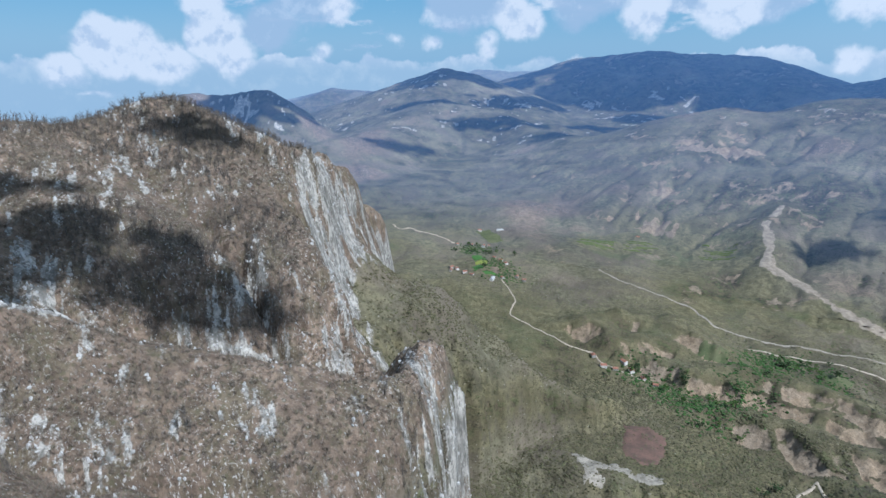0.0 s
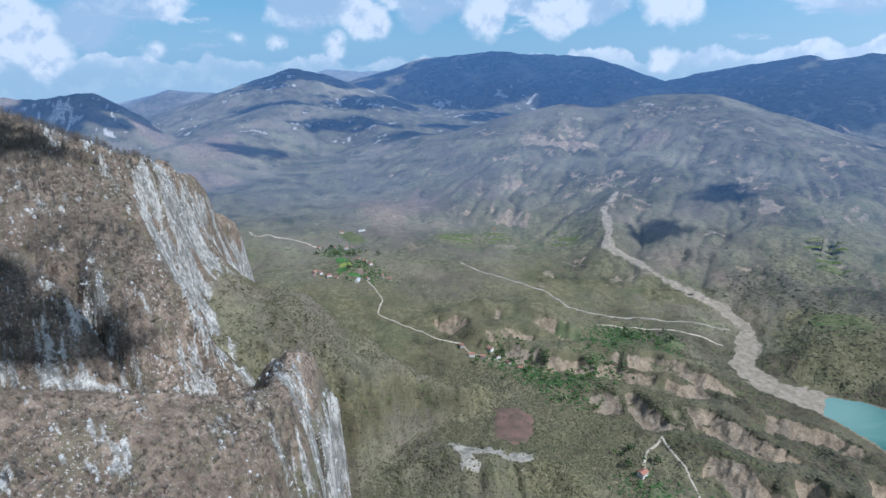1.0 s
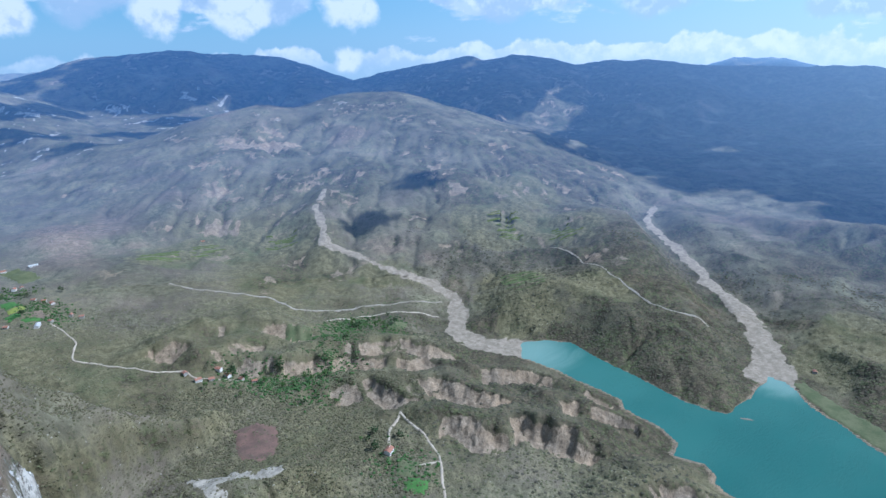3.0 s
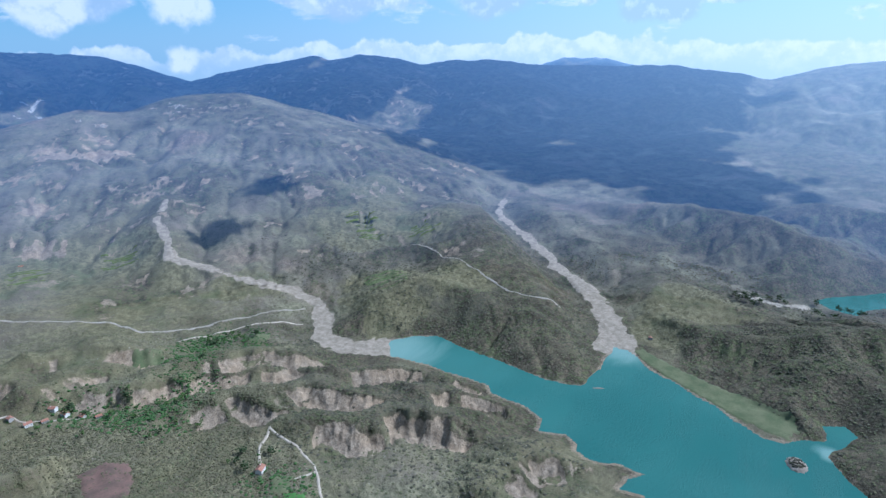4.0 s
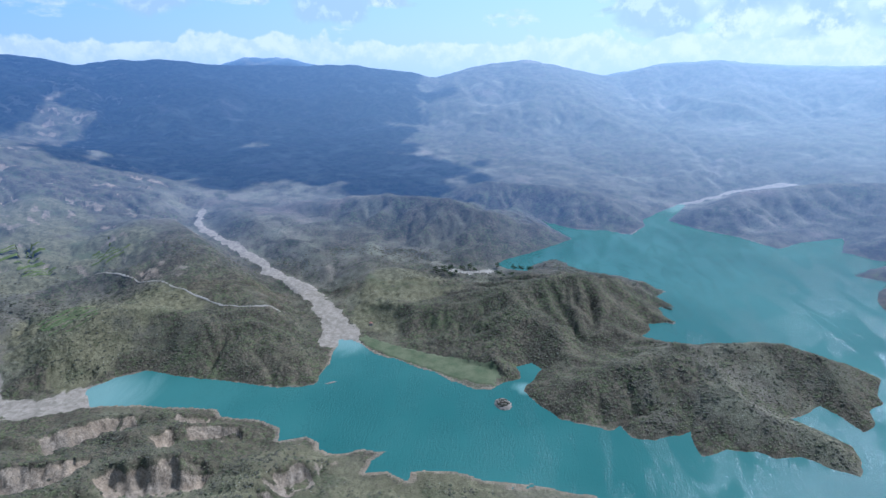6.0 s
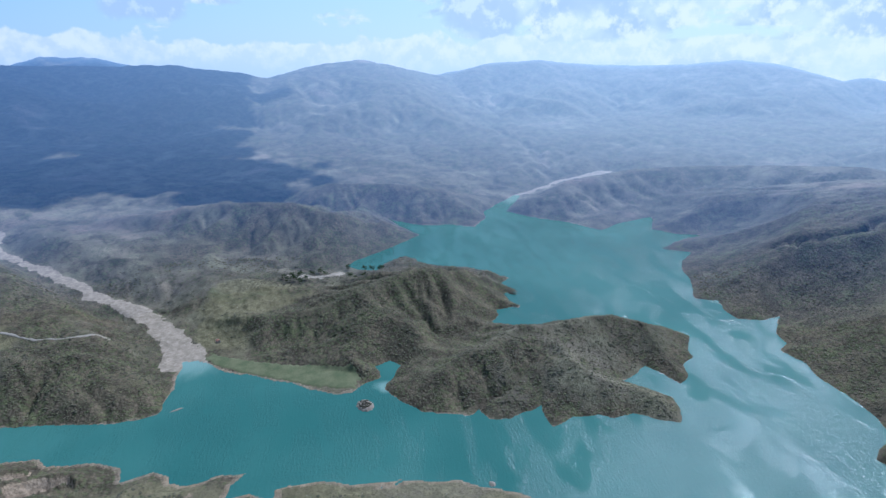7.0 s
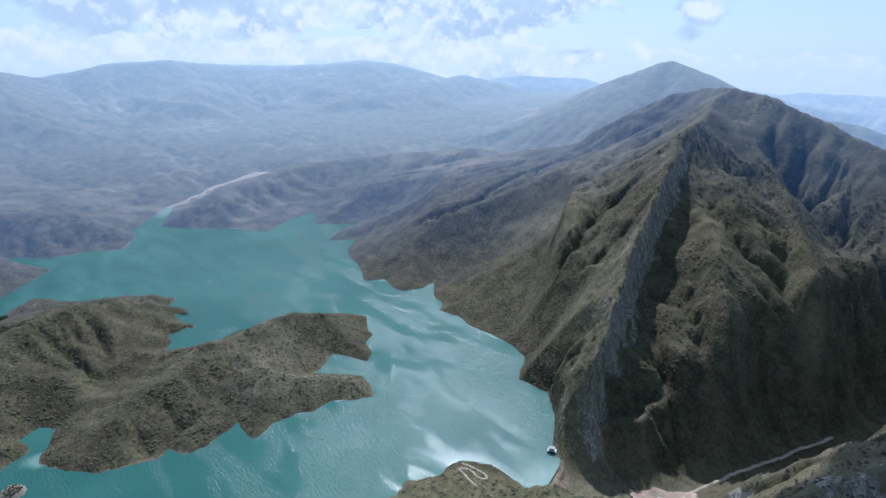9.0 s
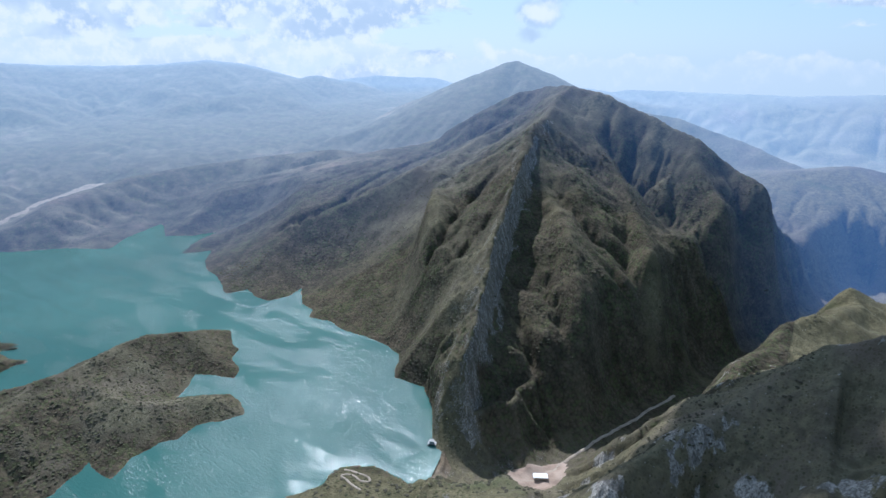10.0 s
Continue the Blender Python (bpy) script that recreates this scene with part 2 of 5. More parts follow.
# ---- the plan, in metres
SHORE_INLET = [(777, 636), (816, 613), (844, 575), (831, 529), (822, 459), (819, 396), (807, 348), (809, 303), (820, 280), (856, 280), (893, 272), (938, 277), (980, 279),
    (985, 259), (952, 223), (919, 175), (897, 128), (879, 94), (850, 60), (827, 17), (835, -9), (855, -27), (865, -45), (869, -54), (906, -50), (922, -75), (901, -92),
    (864, -75), (845, -59), (829, -57)]
SHORE_FRONT_PENINSULA = [(793, -83), (756, -107), (742, -155), (734, -180), (748, -193), (721, -205), (715, -233), (733, -271), (744, -289), (687, -285), (701, -322),
    (702, -365), (690, -383), (696, -415), (675, -447), (664, -471), (691, -489), (724, -497), (755, -474), (789, -441), (809, -482), (826, -509), (796, -520), (761,
    -532), (783, -559), (820, -569), (840, -608), (870, -614), (921, -646), (958, -623), (1027, -523), (1030, -422), (1012, -355), (1042, -291)]
SHORE_MIDDLE_PENINSULA = [(1080, -318), (1107, -318), (1114, -377), (1147, -356), (1196, -357), (1199, -392), (1253, -368), (1283, -398), (1335, -370), (1380, -316),
    (1394, -246), (1427, -201), (1465, -200), (1477, -150), (1443, -111), (1387, -85), (1406, -53), (1441, -12)]
SHORE_FAR = [(1488, -44), (1540, -106), (1602, -158), (1692, -238), (1783, -197), (1927, -151), (1856, -188), (1794, -269), (1785, -357), (1743, -421), (1854, -487),
    (1933, -498), (2040, -580), (2160, -679), (2161, -707), (1931, -580), (1828, -639), (1750, -731), (1638, -801), (1700, -882), (1763, -1034), (1718, -1019), (1623,
    -955), (1553, -1016), (1533, -1075), (1505, -996), (1430, -882), (1385, -948), (1320, -879)]
SHORE_EAST = [(1262, -842), (1187, -819), (1083, -764), (1068, -810), (1020, -791), (970, -790), (955, -837), (966, -883), (898, -819), (859, -807), (835, -774), (788,
    -786), (761, -774), (724, -771), (681, -773), (618, -762), (580, -749), (557, -698), (542, -679), (505, -683), (479, -683), (431, -635), (408, -599), (380, -565),
    (355, -550), (342, -503), (360, -476), (390, -474), (421, -472), (449, -453), (460, -415), (477, -386), (462, -361)]
SHORE_NEAR = [(602, -130), (603, -94), (608, -67), (604, -33), (612, -64), (617, -17), (621, 10), (633, 40), (632, 76), (623, 94), (606, 96), (622, 122), (615, 150),
    (636, 147), (659, 133), (660, 165), (652, 210), (659, 225), (674, 229), (687, 250), (675, 288), (702, 294), (721, 347), (724, 390), (744, 405), (741, 481), (739,
    530), (731, 602)]
RIDGE_HOME_CREST = [(-397, 303, 437), (-365, 371, 452), (-321, 434, 460), (-313, 458, 456), (-309, 479, 451), (-300, 502, 453), (-292, 524, 458), (-280, 542, 465), (-266,
    555, 468), (-247, 560, 466), (-229, 563, 458), (-192, 558, 440), (-145, 546, 433)]
RIDGE_HOME_CLIFF = [(-145, 546, 433), (-134, 626, 416), (-121, 710, 395), (-110, 782, 331), (-95, 845, 240)]
RIDGE_HOME_EDGE = [(-118, 408, 357), (-75, 408, 344), (-69, 399, 320), (-64, 390, 288), (-49, 385, 257), (-20, 384, 213), (19, 392, 168)]
RIDGE_HOME_SHOULDER = [(-187, 151, 383), (-165, 211, 337), (-116, 266, 298), (-51, 316, 264)]
RIDGE_BACK_SPUR = [(-215, -517, 282), (-166, -629, 237), (-78, -696, 239), (-43, -719, 199), (41, -639, 148), (104, -550, 117), (138, -496, 97)]
RIDGE_BROWN_HILL = [(499, 2194, 132), (799, 2316, 237), (1112, 2350, 325), (1239, 2286, 319), (1502, 2244, 364), (1645, 2141, 369), (1584, 1803, 293), (1566, 1473, 205),
    (1441, 1160, 134), (1270, 798, 45)]
RIDGE_TERRACE = [(873, 1158, 44), (1037, 1013, 60), (1392, 1218, 131)]
RIDGE_PENINSULA = [(944, 665, 75), (948, 560, 55), (949, 459, 40), (939, 372, 30), (879, 310, 14)]
RIDGE_VALLEY_SPLIT = [(1364, 873, 120), (1151, 646, 80), (1027, 471, 55), (997, 337, 25)]
RIDGE_HILL_C = [(1815, 841, 49), (1768, 546, 80), (1751, 322, 107), (1714, 145, 111), (1650, 11, 87), (1556, -110, 63), (1516, -206, 55)]
RIDGE_MIDDLE = [(1148, 271, 22), (1070, 149, 34), (1079, 39, 46), (1129, -57, 68), (1170, -156, 81), (1153, -250, 77), (1111, -332, 72)]
RIDGE_MIDDLE_SPUR = [(1120, -18, 61), (976, -87, 49), (899, -40, 29)]
RIDGE_FRONT = [(800, -98, 22), (854, -191, 42), (907, -307, 58), (926, -380, 64), (915, -465, 74), (888, -522, 58), (887, -584, 36)]
RIDGE_FRONT_SPUR = [(880, -330, 45), (795, -378, 25), (743, -414, 26), (680, -458, 22)]
RIDGE_FRONT_SPUR_B = [(909, -463, 69), (818, -484, 50), (766, -519, 48)]
RIDGE_HILL_D = [(2105, 7, 85), (2088, -182, 80), (2043, -373, 60), (1913, -454, 28)]
RIDGE_HILL_E = [(1966, -687, 40), (2030, -844, 70), (2135, -1185, 95), (2069, -1408, 110), (1914, -1614, 130), (1695, -1757, 160)]
RIDGE_EAST_SHORE = [(1107, -857, 37), (954, -927, 80), (835, -996, 171), (723, -1081, 227)]
RIDGE_EAST_SHORE_B = [(1431, -1092, 23), (1363, -1323, 109), (1207, -1595, 171), (1015, -1723, 253), (841, -1704, 329)]
RIDGE_SPINE = [(321, -554, 11), (360, -588, 56), (389, -653, 103), (427, -758, 145), (475, -891, 195), (529, -1077, 269), (590, -1292, 349), (619, -1476, 393), (633,
    -1632, 433)]
RIDGE_SUMMIT = [(894, -1733, 341), (865, -1803, 406), (779, -1820, 423), (633, -1632, 433), (560, -1626, 423), (485, -1608, 394), (386, -1573, 357)]
RIDGE_SUMMIT_END = [(386, -1573, 357), (266, -1527, 319), (178, -1510, 262), (100, -1477, 234), (54, -1429, 173), (6, -1370, 122), (-30, -1300, 66)]
RIDGE_EAST_RIB = [(551, -1502, 358), (415, -1337, 262), (294, -1163, 186), (192, -992, 121), (121, -851, 76)]
RIDGE_EAST_RIB_B = [(261, -1477, 283), (136, -1293, 180), (79, -1147, 116), (75, -1017, 78)]
RIDGE_EAST_RIB_C = [(519, -1192, 274), (366, -984, 185), (278, -845, 113), (219, -738, 63)]
RIVER_WEST = [(870, 1466, 150), (781, 1379, 120), (746, 1276, 100), (698, 1205, 80), (734, 1150, 66), (756, 1063, 50), (785, 981, 36), (813, 926, 24), (807, 854, 16),
    (762, 795, 10), (710, 747, 6), (709, 678, 2), (751, 622, 0)]
RIVER_MIDDLE = [(1727, 901, 60), (1579, 850, 50), (1442, 699, 40), (1348, 579, 26), (1277, 510, 20), (1212, 420, 13), (1141, 362, 8), (1074, 317, 4), (990, 275, 0)]
RIVER_FAR = [(2160, -679, 0), (2202, -769, 8), (2332, -943, 20), (2365, -1145, 40)]
CLAY_A = [(247, 911, 75), (283, 855, 70), (343, 859, 66)]
CLAY_B = [(316, 941, 80), (393, 923, 75), (437, 854, 66)]
CLAY_C = [(319, 805, 60), (385, 759, 52), (475, 714, 42), (545, 669, 34), (614, 678, 26)]
CLAY_D = [(397, 658, 50), (447, 642, 46), (445, 594, 42)]
CLAY_E = [(465, 610, 44), (521, 599, 40), (550, 555, 34), (554, 518, 28)]
CLAY_F = [(435, 532, 42), (463, 501, 38), (486, 465, 32)]
CLAY_G = [(511, 470, 28), (562, 435, 22), (590, 379, 14)]
CLAY_H = [(470, 612, 40), (532, 591, 38), (542, 514, 34)]
CLAY_I = [(509, 469, 30), (561, 443, 28), (574, 365, 24)]
CLAY_J = [(507, 255, 18), (586, 258, 16), (625, 215, 10)]
CLAY_K = [(445, 538, 38), (493, 465, 34)]
CLAY_L = [(598, 599, 22), (676, 529, 16), (707, 421, 10)]
CLAY_M = [(621, 448, 18), (670, 399, 14), (693, 334, 8)]
CLAY_N = [(463, 764, 45), (526, 736, 38), (595, 690, 30)]
CLAY_O = [(251, 915, 75), (273, 857, 70)]
CLAY_P = [(141, 532, 95), (178, 505, 90), (224, 504, 85)]
GORGE = [(322, -569, -18), (294, -613, -30), (251, -629, -40), (251, -710, -46), (206, -782, -52), (176, -893, -58), (139, -1023, -64), (85, -1170, -70), (30, -1341,
    -76), (-17, -1441, -80), (-74, -1618, -84), (-154, -1835, -88)]
GULLY = [(-236, 250, 400), (-200, 277, 377), (-181, 303, 353), (-154, 318, 333), (-122, 329, 316), (-88, 345, 299), (-56, 354, 275)]
SCREE_UPPER = [(-140, 336, 338), (-113, 343, 322), (-82, 354, 303)]
SPIT = [(992, 262, 1), (935, 165, 1), (880, 70, 1), (858, 20, 1)]
SKY_LEFT_BLUFF = [(-1295, 2706, 347), (-1144, 2773, 358), (-993, 2778, 345), (-811, 2784, 370), (-734, 2754, 274), (-609, 2682, 168)]
SKY_PALE_FAR = [(-1311, 4617, 184), (-968, 4650, 262), (-823, 4627, 300), (-622, 4659, 282), (-366, 4686, 260), (-61, 4700, 178)]
SKY_CONE = [(-728, 3423, 92), (-483, 3567, 181), (-289, 3689, 264), (-154, 3777, 360), (14, 3800, 454), (163, 3847, 419), (346, 3885, 322), (565, 3859, 183)]
SKY_PINK = [(72, 4879, 385), (295, 4871, 428), (515, 4833, 411), (774, 4788, 433), (945, 4757, 409)]
SKY_BIG = [(268, 4342, 203), (475, 4425, 329), (718, 4442, 434), (997, 4439, 520), (1259, 4372, 542), (1542, 4281, 563), (1713, 4215, 544), (2058, 4058, 528), (2180,
    3994, 476), (2304, 3866, 392), (2385, 3757, 355), (2462, 3647, 348), (2604, 3422, 305)]
SKY_RANGE = [(2356, 3657, 341), (2435, 3605, 360), (2649, 3451, 432), (2859, 3278, 476), (2956, 3123, 500), (3007, 3073, 518), (3082, 2999, 504), (3231, 2837, 536),
    (3373, 2667, 519), (3475, 2532, 474), (3639, 2291, 504), (3840, 2044, 493), (3992, 1851, 470), (4206, 1293, 466), (4286, 996, 474), (4276, 800, 449), (4270, 504,
    405), (4289, 311, 371)]
SKY_RANGE_BACK = [(4317, 2099, 429), (4382, 1960, 484), (4442, 1820, 521), (4534, 1577, 517), (4594, 1391, 476)]
SKY_EAST = [(4424, 482, 365), (4488, 329, 387), (4498, 145, 440), (4500, -16, 483), (4495, -205, 504), (4485, -362, 477), (4490, -297, 485), (4469, -527, 431), (4428,
    -803, 395), (4368, -1082, 334)]
SKY_EAST_FAR = [(4652, -671, 370), (4600, -965, 423), (4572, -1090, 422), (4540, -1216, 480), (4439, -1545, 500), (4360, -1885, 471), (4213, -2194, 463), (4026, -2520,
    472), (3848, -2785, 500), (3729, -2942, 481), (3604, -3095, 416), (3502, -3209, 378), (3390, -3255, 358), (3319, -3327, 390), (3169, -3471, 356), (3039, -3585, 298)]
SKY_PALE_EAST = [(3745, -3129, 385), (3505, -3396, 354), (3312, -3584, 355), (3111, -3760, 386), (2903, -3922, 374), (2726, -4047, 367), (2541, -4166, 263)]
SKY_CONE_EAST = [(2052, -2188, 143), (1895, -2578, 227), (1718, -2876, 323), (1651, -2972, 409), (1591, -3027, 472), (1537, -3066, 500), (1407, -3095, 440), (1216, -3068,
    368), (1032, -3029, 281), (603, -2888, 244), (343, -2779, 177), (113, -2598, 123)]
SKY_SOUTH_HILL = [(134, -2246, 88), (32, -2300, 148), (-60, -2349, 162), (-218, -2390, 131), (-437, -2461, 125)]
SKY_SOUTH_FAR = [(1579, -4639, 248), (1341, -4713, 285), (832, -4829, 269), (287, -4892, 259), (-249, -4894, 283), (-871, -4822, 289)]
SKY_MID_WEST = [(-481, 2249, 185), (-264, 2687, 217), (-12, 3200, 295), (227, 3192, 267), (409, 2770, 196), (591, 2429, 199)]


# ---- the shape of the land
def lattice(ix, iy, seed):
    h = (ix.astype(np.int64) * 374761393 + iy.astype(np.int64) * 668265263 + seed * 1442695041) & 0xFFFFFFFF
    h = ((h ^ (h >> 13)) * 1274126177) & 0xFFFFFFFF
    return ((h ^ (h >> 16)) & 0xFFFF) / 65535.0


def vnoise(x, y, seed=0):
    """Value noise, 0 to 1."""
    ix, iy = np.floor(x), np.floor(y)
    fx, fy = x - ix, y - iy
    fx, fy = fx * fx * fx * (fx * (fx * 6 - 15) + 10), fy * fy * fy * (fy * (fy * 6 - 15) + 10)
    a, b = lattice(ix, iy, seed), lattice(ix + 1, iy, seed)
    c, d = lattice(ix, iy + 1, seed), lattice(ix + 1, iy + 1, seed)
    return (a + (b - a) * fx) * (1 - fy) + (c + (d - c) * fx) * fy


def fbm(x, y, size, octaves=5, gain=0.5, seed=0):
    """Sum of octaves about zero, -1 to 1."""
    total, amp, norm = 0.0, 1.0, 0.0
    u, v = x / size, y / size
    for i in range(octaves):
        total = total + amp * (2 * vnoise(u, v, seed + i) - 1)
        norm += amp
        amp *= gain
        u, v = u * 1.6 + v * 1.2 + 5.3, v * 1.6 - u * 1.2 + 9.1
    return total / norm


def ridged(x, y, size, octaves=4, gain=0.5, seed=0):
    """Sharp crests, 0 to 1."""
    total, amp, norm = 0.0, 1.0, 0.0
    u, v = x / size, y / size
    for i in range(octaves):
        total = total + amp * (1 - np.abs(2 * vnoise(u, v, seed + i) - 1))
        norm += amp
        amp *= gain
        u, v = u * 1.6 + v * 1.2 + 3.7, v * 1.6 - u * 1.2 + 1.9
    return total / norm


def smooth(e0, e1, v):
    s = np.clip((v - e0) / (e1 - e0), 0, 1)
    return s * s * (3 - 2 * s)


def smax(a, b, k):
    d = np.clip(0.5 + 0.5 * (a - b) / k, 0, 1)
    return b + (a - b) * d + k * d * (1 - d)


def along(line, x, y):
    """Distance to a line in the plan, its height there and the way run along it."""
    best = np.full(x.shape, 1e9)
    z, run = np.zeros(x.shape), np.zeros(x.shape)
    s0 = 0.0
    for (ax, ay, az), (bx, by, bz) in zip(line[:-1], line[1:]):
        dx, dy = bx - ax, by - ay
        ln = max(math.hypot(dx, dy), 1e-6)
        t = np.clip(((x - ax) * dx + (y - ay) * dy) / ln ** 2, 0, 1)
        d = np.hypot(x - ax - t * dx, y - ay - t * dy)
        near = d < best
        best = np.where(near, d, best)
        z = np.where(near, az + t * (bz - az), z)
        run = np.where(near, s0 + t * ln, run)
        s0 += ln
    return best, z, run


def roof(line, left, right, soft, x, y):
    """The highest of the slopes that fall from a crest line to both sides."""
    best = np.full(x.shape, -1e9)
    for (ax, ay, az), (bx, by, bz) in zip(line[:-1], line[1:]):
        dx, dy = bx - ax, by - ay
        ln = max(math.hypot(dx, dy), 1e-6)
        t = np.clip(((x - ax) * dx + (y - ay) * dy) / ln ** 2, 0, 1)
        d = np.hypot(x - ax - t * dx, y - ay - t * dy)
        turn = (dx * (y - ay) - dy * (x - ax)) / (ln * np.maximum(d, 1e-3))
        slope = right + (left - right) * (0.5 + 0.5 * np.clip(turn, -1, 1))
        best = np.maximum(best, az + t * (bz - az) - slope * (np.sqrt(d * d + soft * soft) - soft))
    return best


LAKE = SHORE_INLET + SHORE_FRONT_PENINSULA + SHORE_MIDDLE_PENINSULA + SHORE_FAR + SHORE_EAST + SHORE_NEAR


def shore_distance(x, y, ring):
    """Metres from a shore, negative on the water."""
    best = np.full(x.shape, 1e9)
    inside = np.zeros(x.shape, bool)
    for (ax, ay), (bx, by) in zip(ring, ring[1:] + ring[:1]):
        dx, dy = bx - ax, by - ay
        t = np.clip(((x - ax) * dx + (y - ay) * dy) / max(dx * dx + dy * dy, 1e-9), 0, 1)
        best = np.minimum(best, (x - ax - t * dx) ** 2 + (y - ay - t * dy) ** 2)
        if ay != by:
            inside ^= ((ay > y) != (by > y)) & (x < (bx - ax) * (y - ay) / (by - ay) + ax)
    return np.where(inside, -1, 1) * np.sqrt(best)


# crest line, slope on its left, slope on its right, roundness
RIDGES = [
    (RIDGE_BACK_SPUR, 0.75, 0.9, 8), (RIDGE_BROWN_HILL, 0.30, 0.24, 50), (RIDGE_TERRACE, 0.16, 0.16, 50),
    (RIDGE_PENINSULA, 0.22, 0.26, 30), (RIDGE_VALLEY_SPLIT, 0.2, 0.2, 40), (RIDGE_HILL_C, 0.26, 0.30, 25), (RIDGE_MIDDLE, 0.28, 0.34, 20),
    (RIDGE_MIDDLE_SPUR, 0.30, 0.30, 18), (RIDGE_FRONT, 0.40, 0.36, 14), (RIDGE_FRONT_SPUR, 0.42, 0.42, 10), (RIDGE_FRONT_SPUR_B, 0.42, 0.42, 10),
    (RIDGE_HILL_D, 0.24, 0.26, 30), (RIDGE_HILL_E, 0.22, 0.24, 40), (RIDGE_EAST_SHORE, 0.25, 0.25, 60), (RIDGE_EAST_SHORE_B, 0.2, 0.22, 60),
    (RIDGE_SPINE, 0.55, 0.55, 4), (RIDGE_SUMMIT[:3], 0.42, 0.6, 14), (RIDGE_SUMMIT[2:], 0.9, 0.6, 14), (RIDGE_SUMMIT_END, 0.95, 0.7, 8), (RIDGE_EAST_RIB, 0.62, 0.62, 6), (RIDGE_EAST_RIB_B, 0.62, 0.62, 6), (RIDGE_EAST_RIB_C, 0.62, 0.62, 6),
]
HOME = [(RIDGE_HOME_CREST, 0.60, 0.46, 6), (RIDGE_HOME_CLIFF, 0.7, 0.6, 4), (RIDGE_HOME_EDGE, 0.22, 0.48, 3), (RIDGE_HOME_SHOULDER, 0.12, 0.30, 15)]
# skyline crest, slope, roundness, name and look of the mountain
SKYLINE = [
    (SKY_LEFT_BLUFF, 0.70, 30, "backdrop_bluff", "dark blue wooded bluff with a steep end"),
    (SKY_PALE_FAR, 0.35, 40, "backdrop_pale_mountain", "pale hazy mountain far off"),
    (SKY_CONE, 0.33, 20, "backdrop_peak", "blue wooded peak with a rocky foot"),
    (SKY_PINK, 0.40, 60, "backdrop_bare_ridge", "pale bare ridge far off"),
    (SKY_BIG, 0.34, 60, "backdrop_great_mountain", "long dark blue mountain in cloud shade"),
    (SKY_RANGE, 0.27, 40, "backdrop_range", "long blue wooded mountain range in cloud shade"),
    (SKY_RANGE_BACK, 0.40, 40, "backdrop_summit", "pale bare summit behind a wooded range"),
    (SKY_EAST, 0.25, 50, "backdrop_east_mountain", "hazy blue mountain with fields on its foot"),
    (SKY_EAST_FAR, 0.27, 50, "backdrop_snowy_range", "pale hazy range with snow on its crest"),
    (SKY_PALE_EAST, 0.40, 40, "backdrop_faint_range", "very pale mountains in bright haze"),
    (SKY_CONE_EAST, 0.40, 20, "backdrop_pointed_mountain", "pointed hazy mountain against the light"),
    (SKY_SOUTH_HILL, 0.22, 50, "backdrop_low_hill", "low blue hill in haze"),
    (SKY_SOUTH_FAR, 0.30, 60, "backdrop_faint_ridge", "very pale ridge beyond a plain"),
    (SKY_MID_WEST, 0.22, 40, "backdrop_foothills", "rocky foothills below a blue peak"),
]
# stream line, width of its bed, width of its banks
STREAMS = [(RIVER_WEST, 17, 90), (RIVER_MIDDLE, 20, 100), (RIVER_FAR, 22, 140), (GORGE, 12, 125), (GULLY, 3, 40)]
BED_EDGE = 10


def boxed(line, reach, x, y):
    p = np.array(line)
    return np.where((x > p[:, 0].min() - reach) & (x < p[:, 0].max() + reach) & (y > p[:, 1].min() - reach) & (y < p[:, 1].max() + reach))


def bed_width(line, wide, run):
    """A stream's bed is narrow above and wide below."""
    total = sum(math.hypot(b[0] - a[0], b[1] - a[1]) for a, b in zip(line[:-1], line[1:]))
    f = run / total
    return wide * (0.34 + 0.65 * f + 0.9 * f ** 7)


BRINK = [(-60, 1010, 150)] + RIDGE_HOME_CLIFF[:0:-1] + [(-130, 548, 405), (-112, 470, 365)] + RIDGE_HOME_EDGE[1:] + [(0, 300, 150), (-70, 150, 170), (-120, 0, 180), (-200, -200, 180), (-300, -420, 180)]


def east_of_brink(x, y):
    """How far a place lies out over the plain, past the brink of the limestone mountain, and the brink's height there."""
    ring = [(p[0], p[1]) for p in BRINK] + [(-4000, -420), (-4000, 1010)]
    return shore_distance(x, y, ring), along(BRINK, x, y)[1]


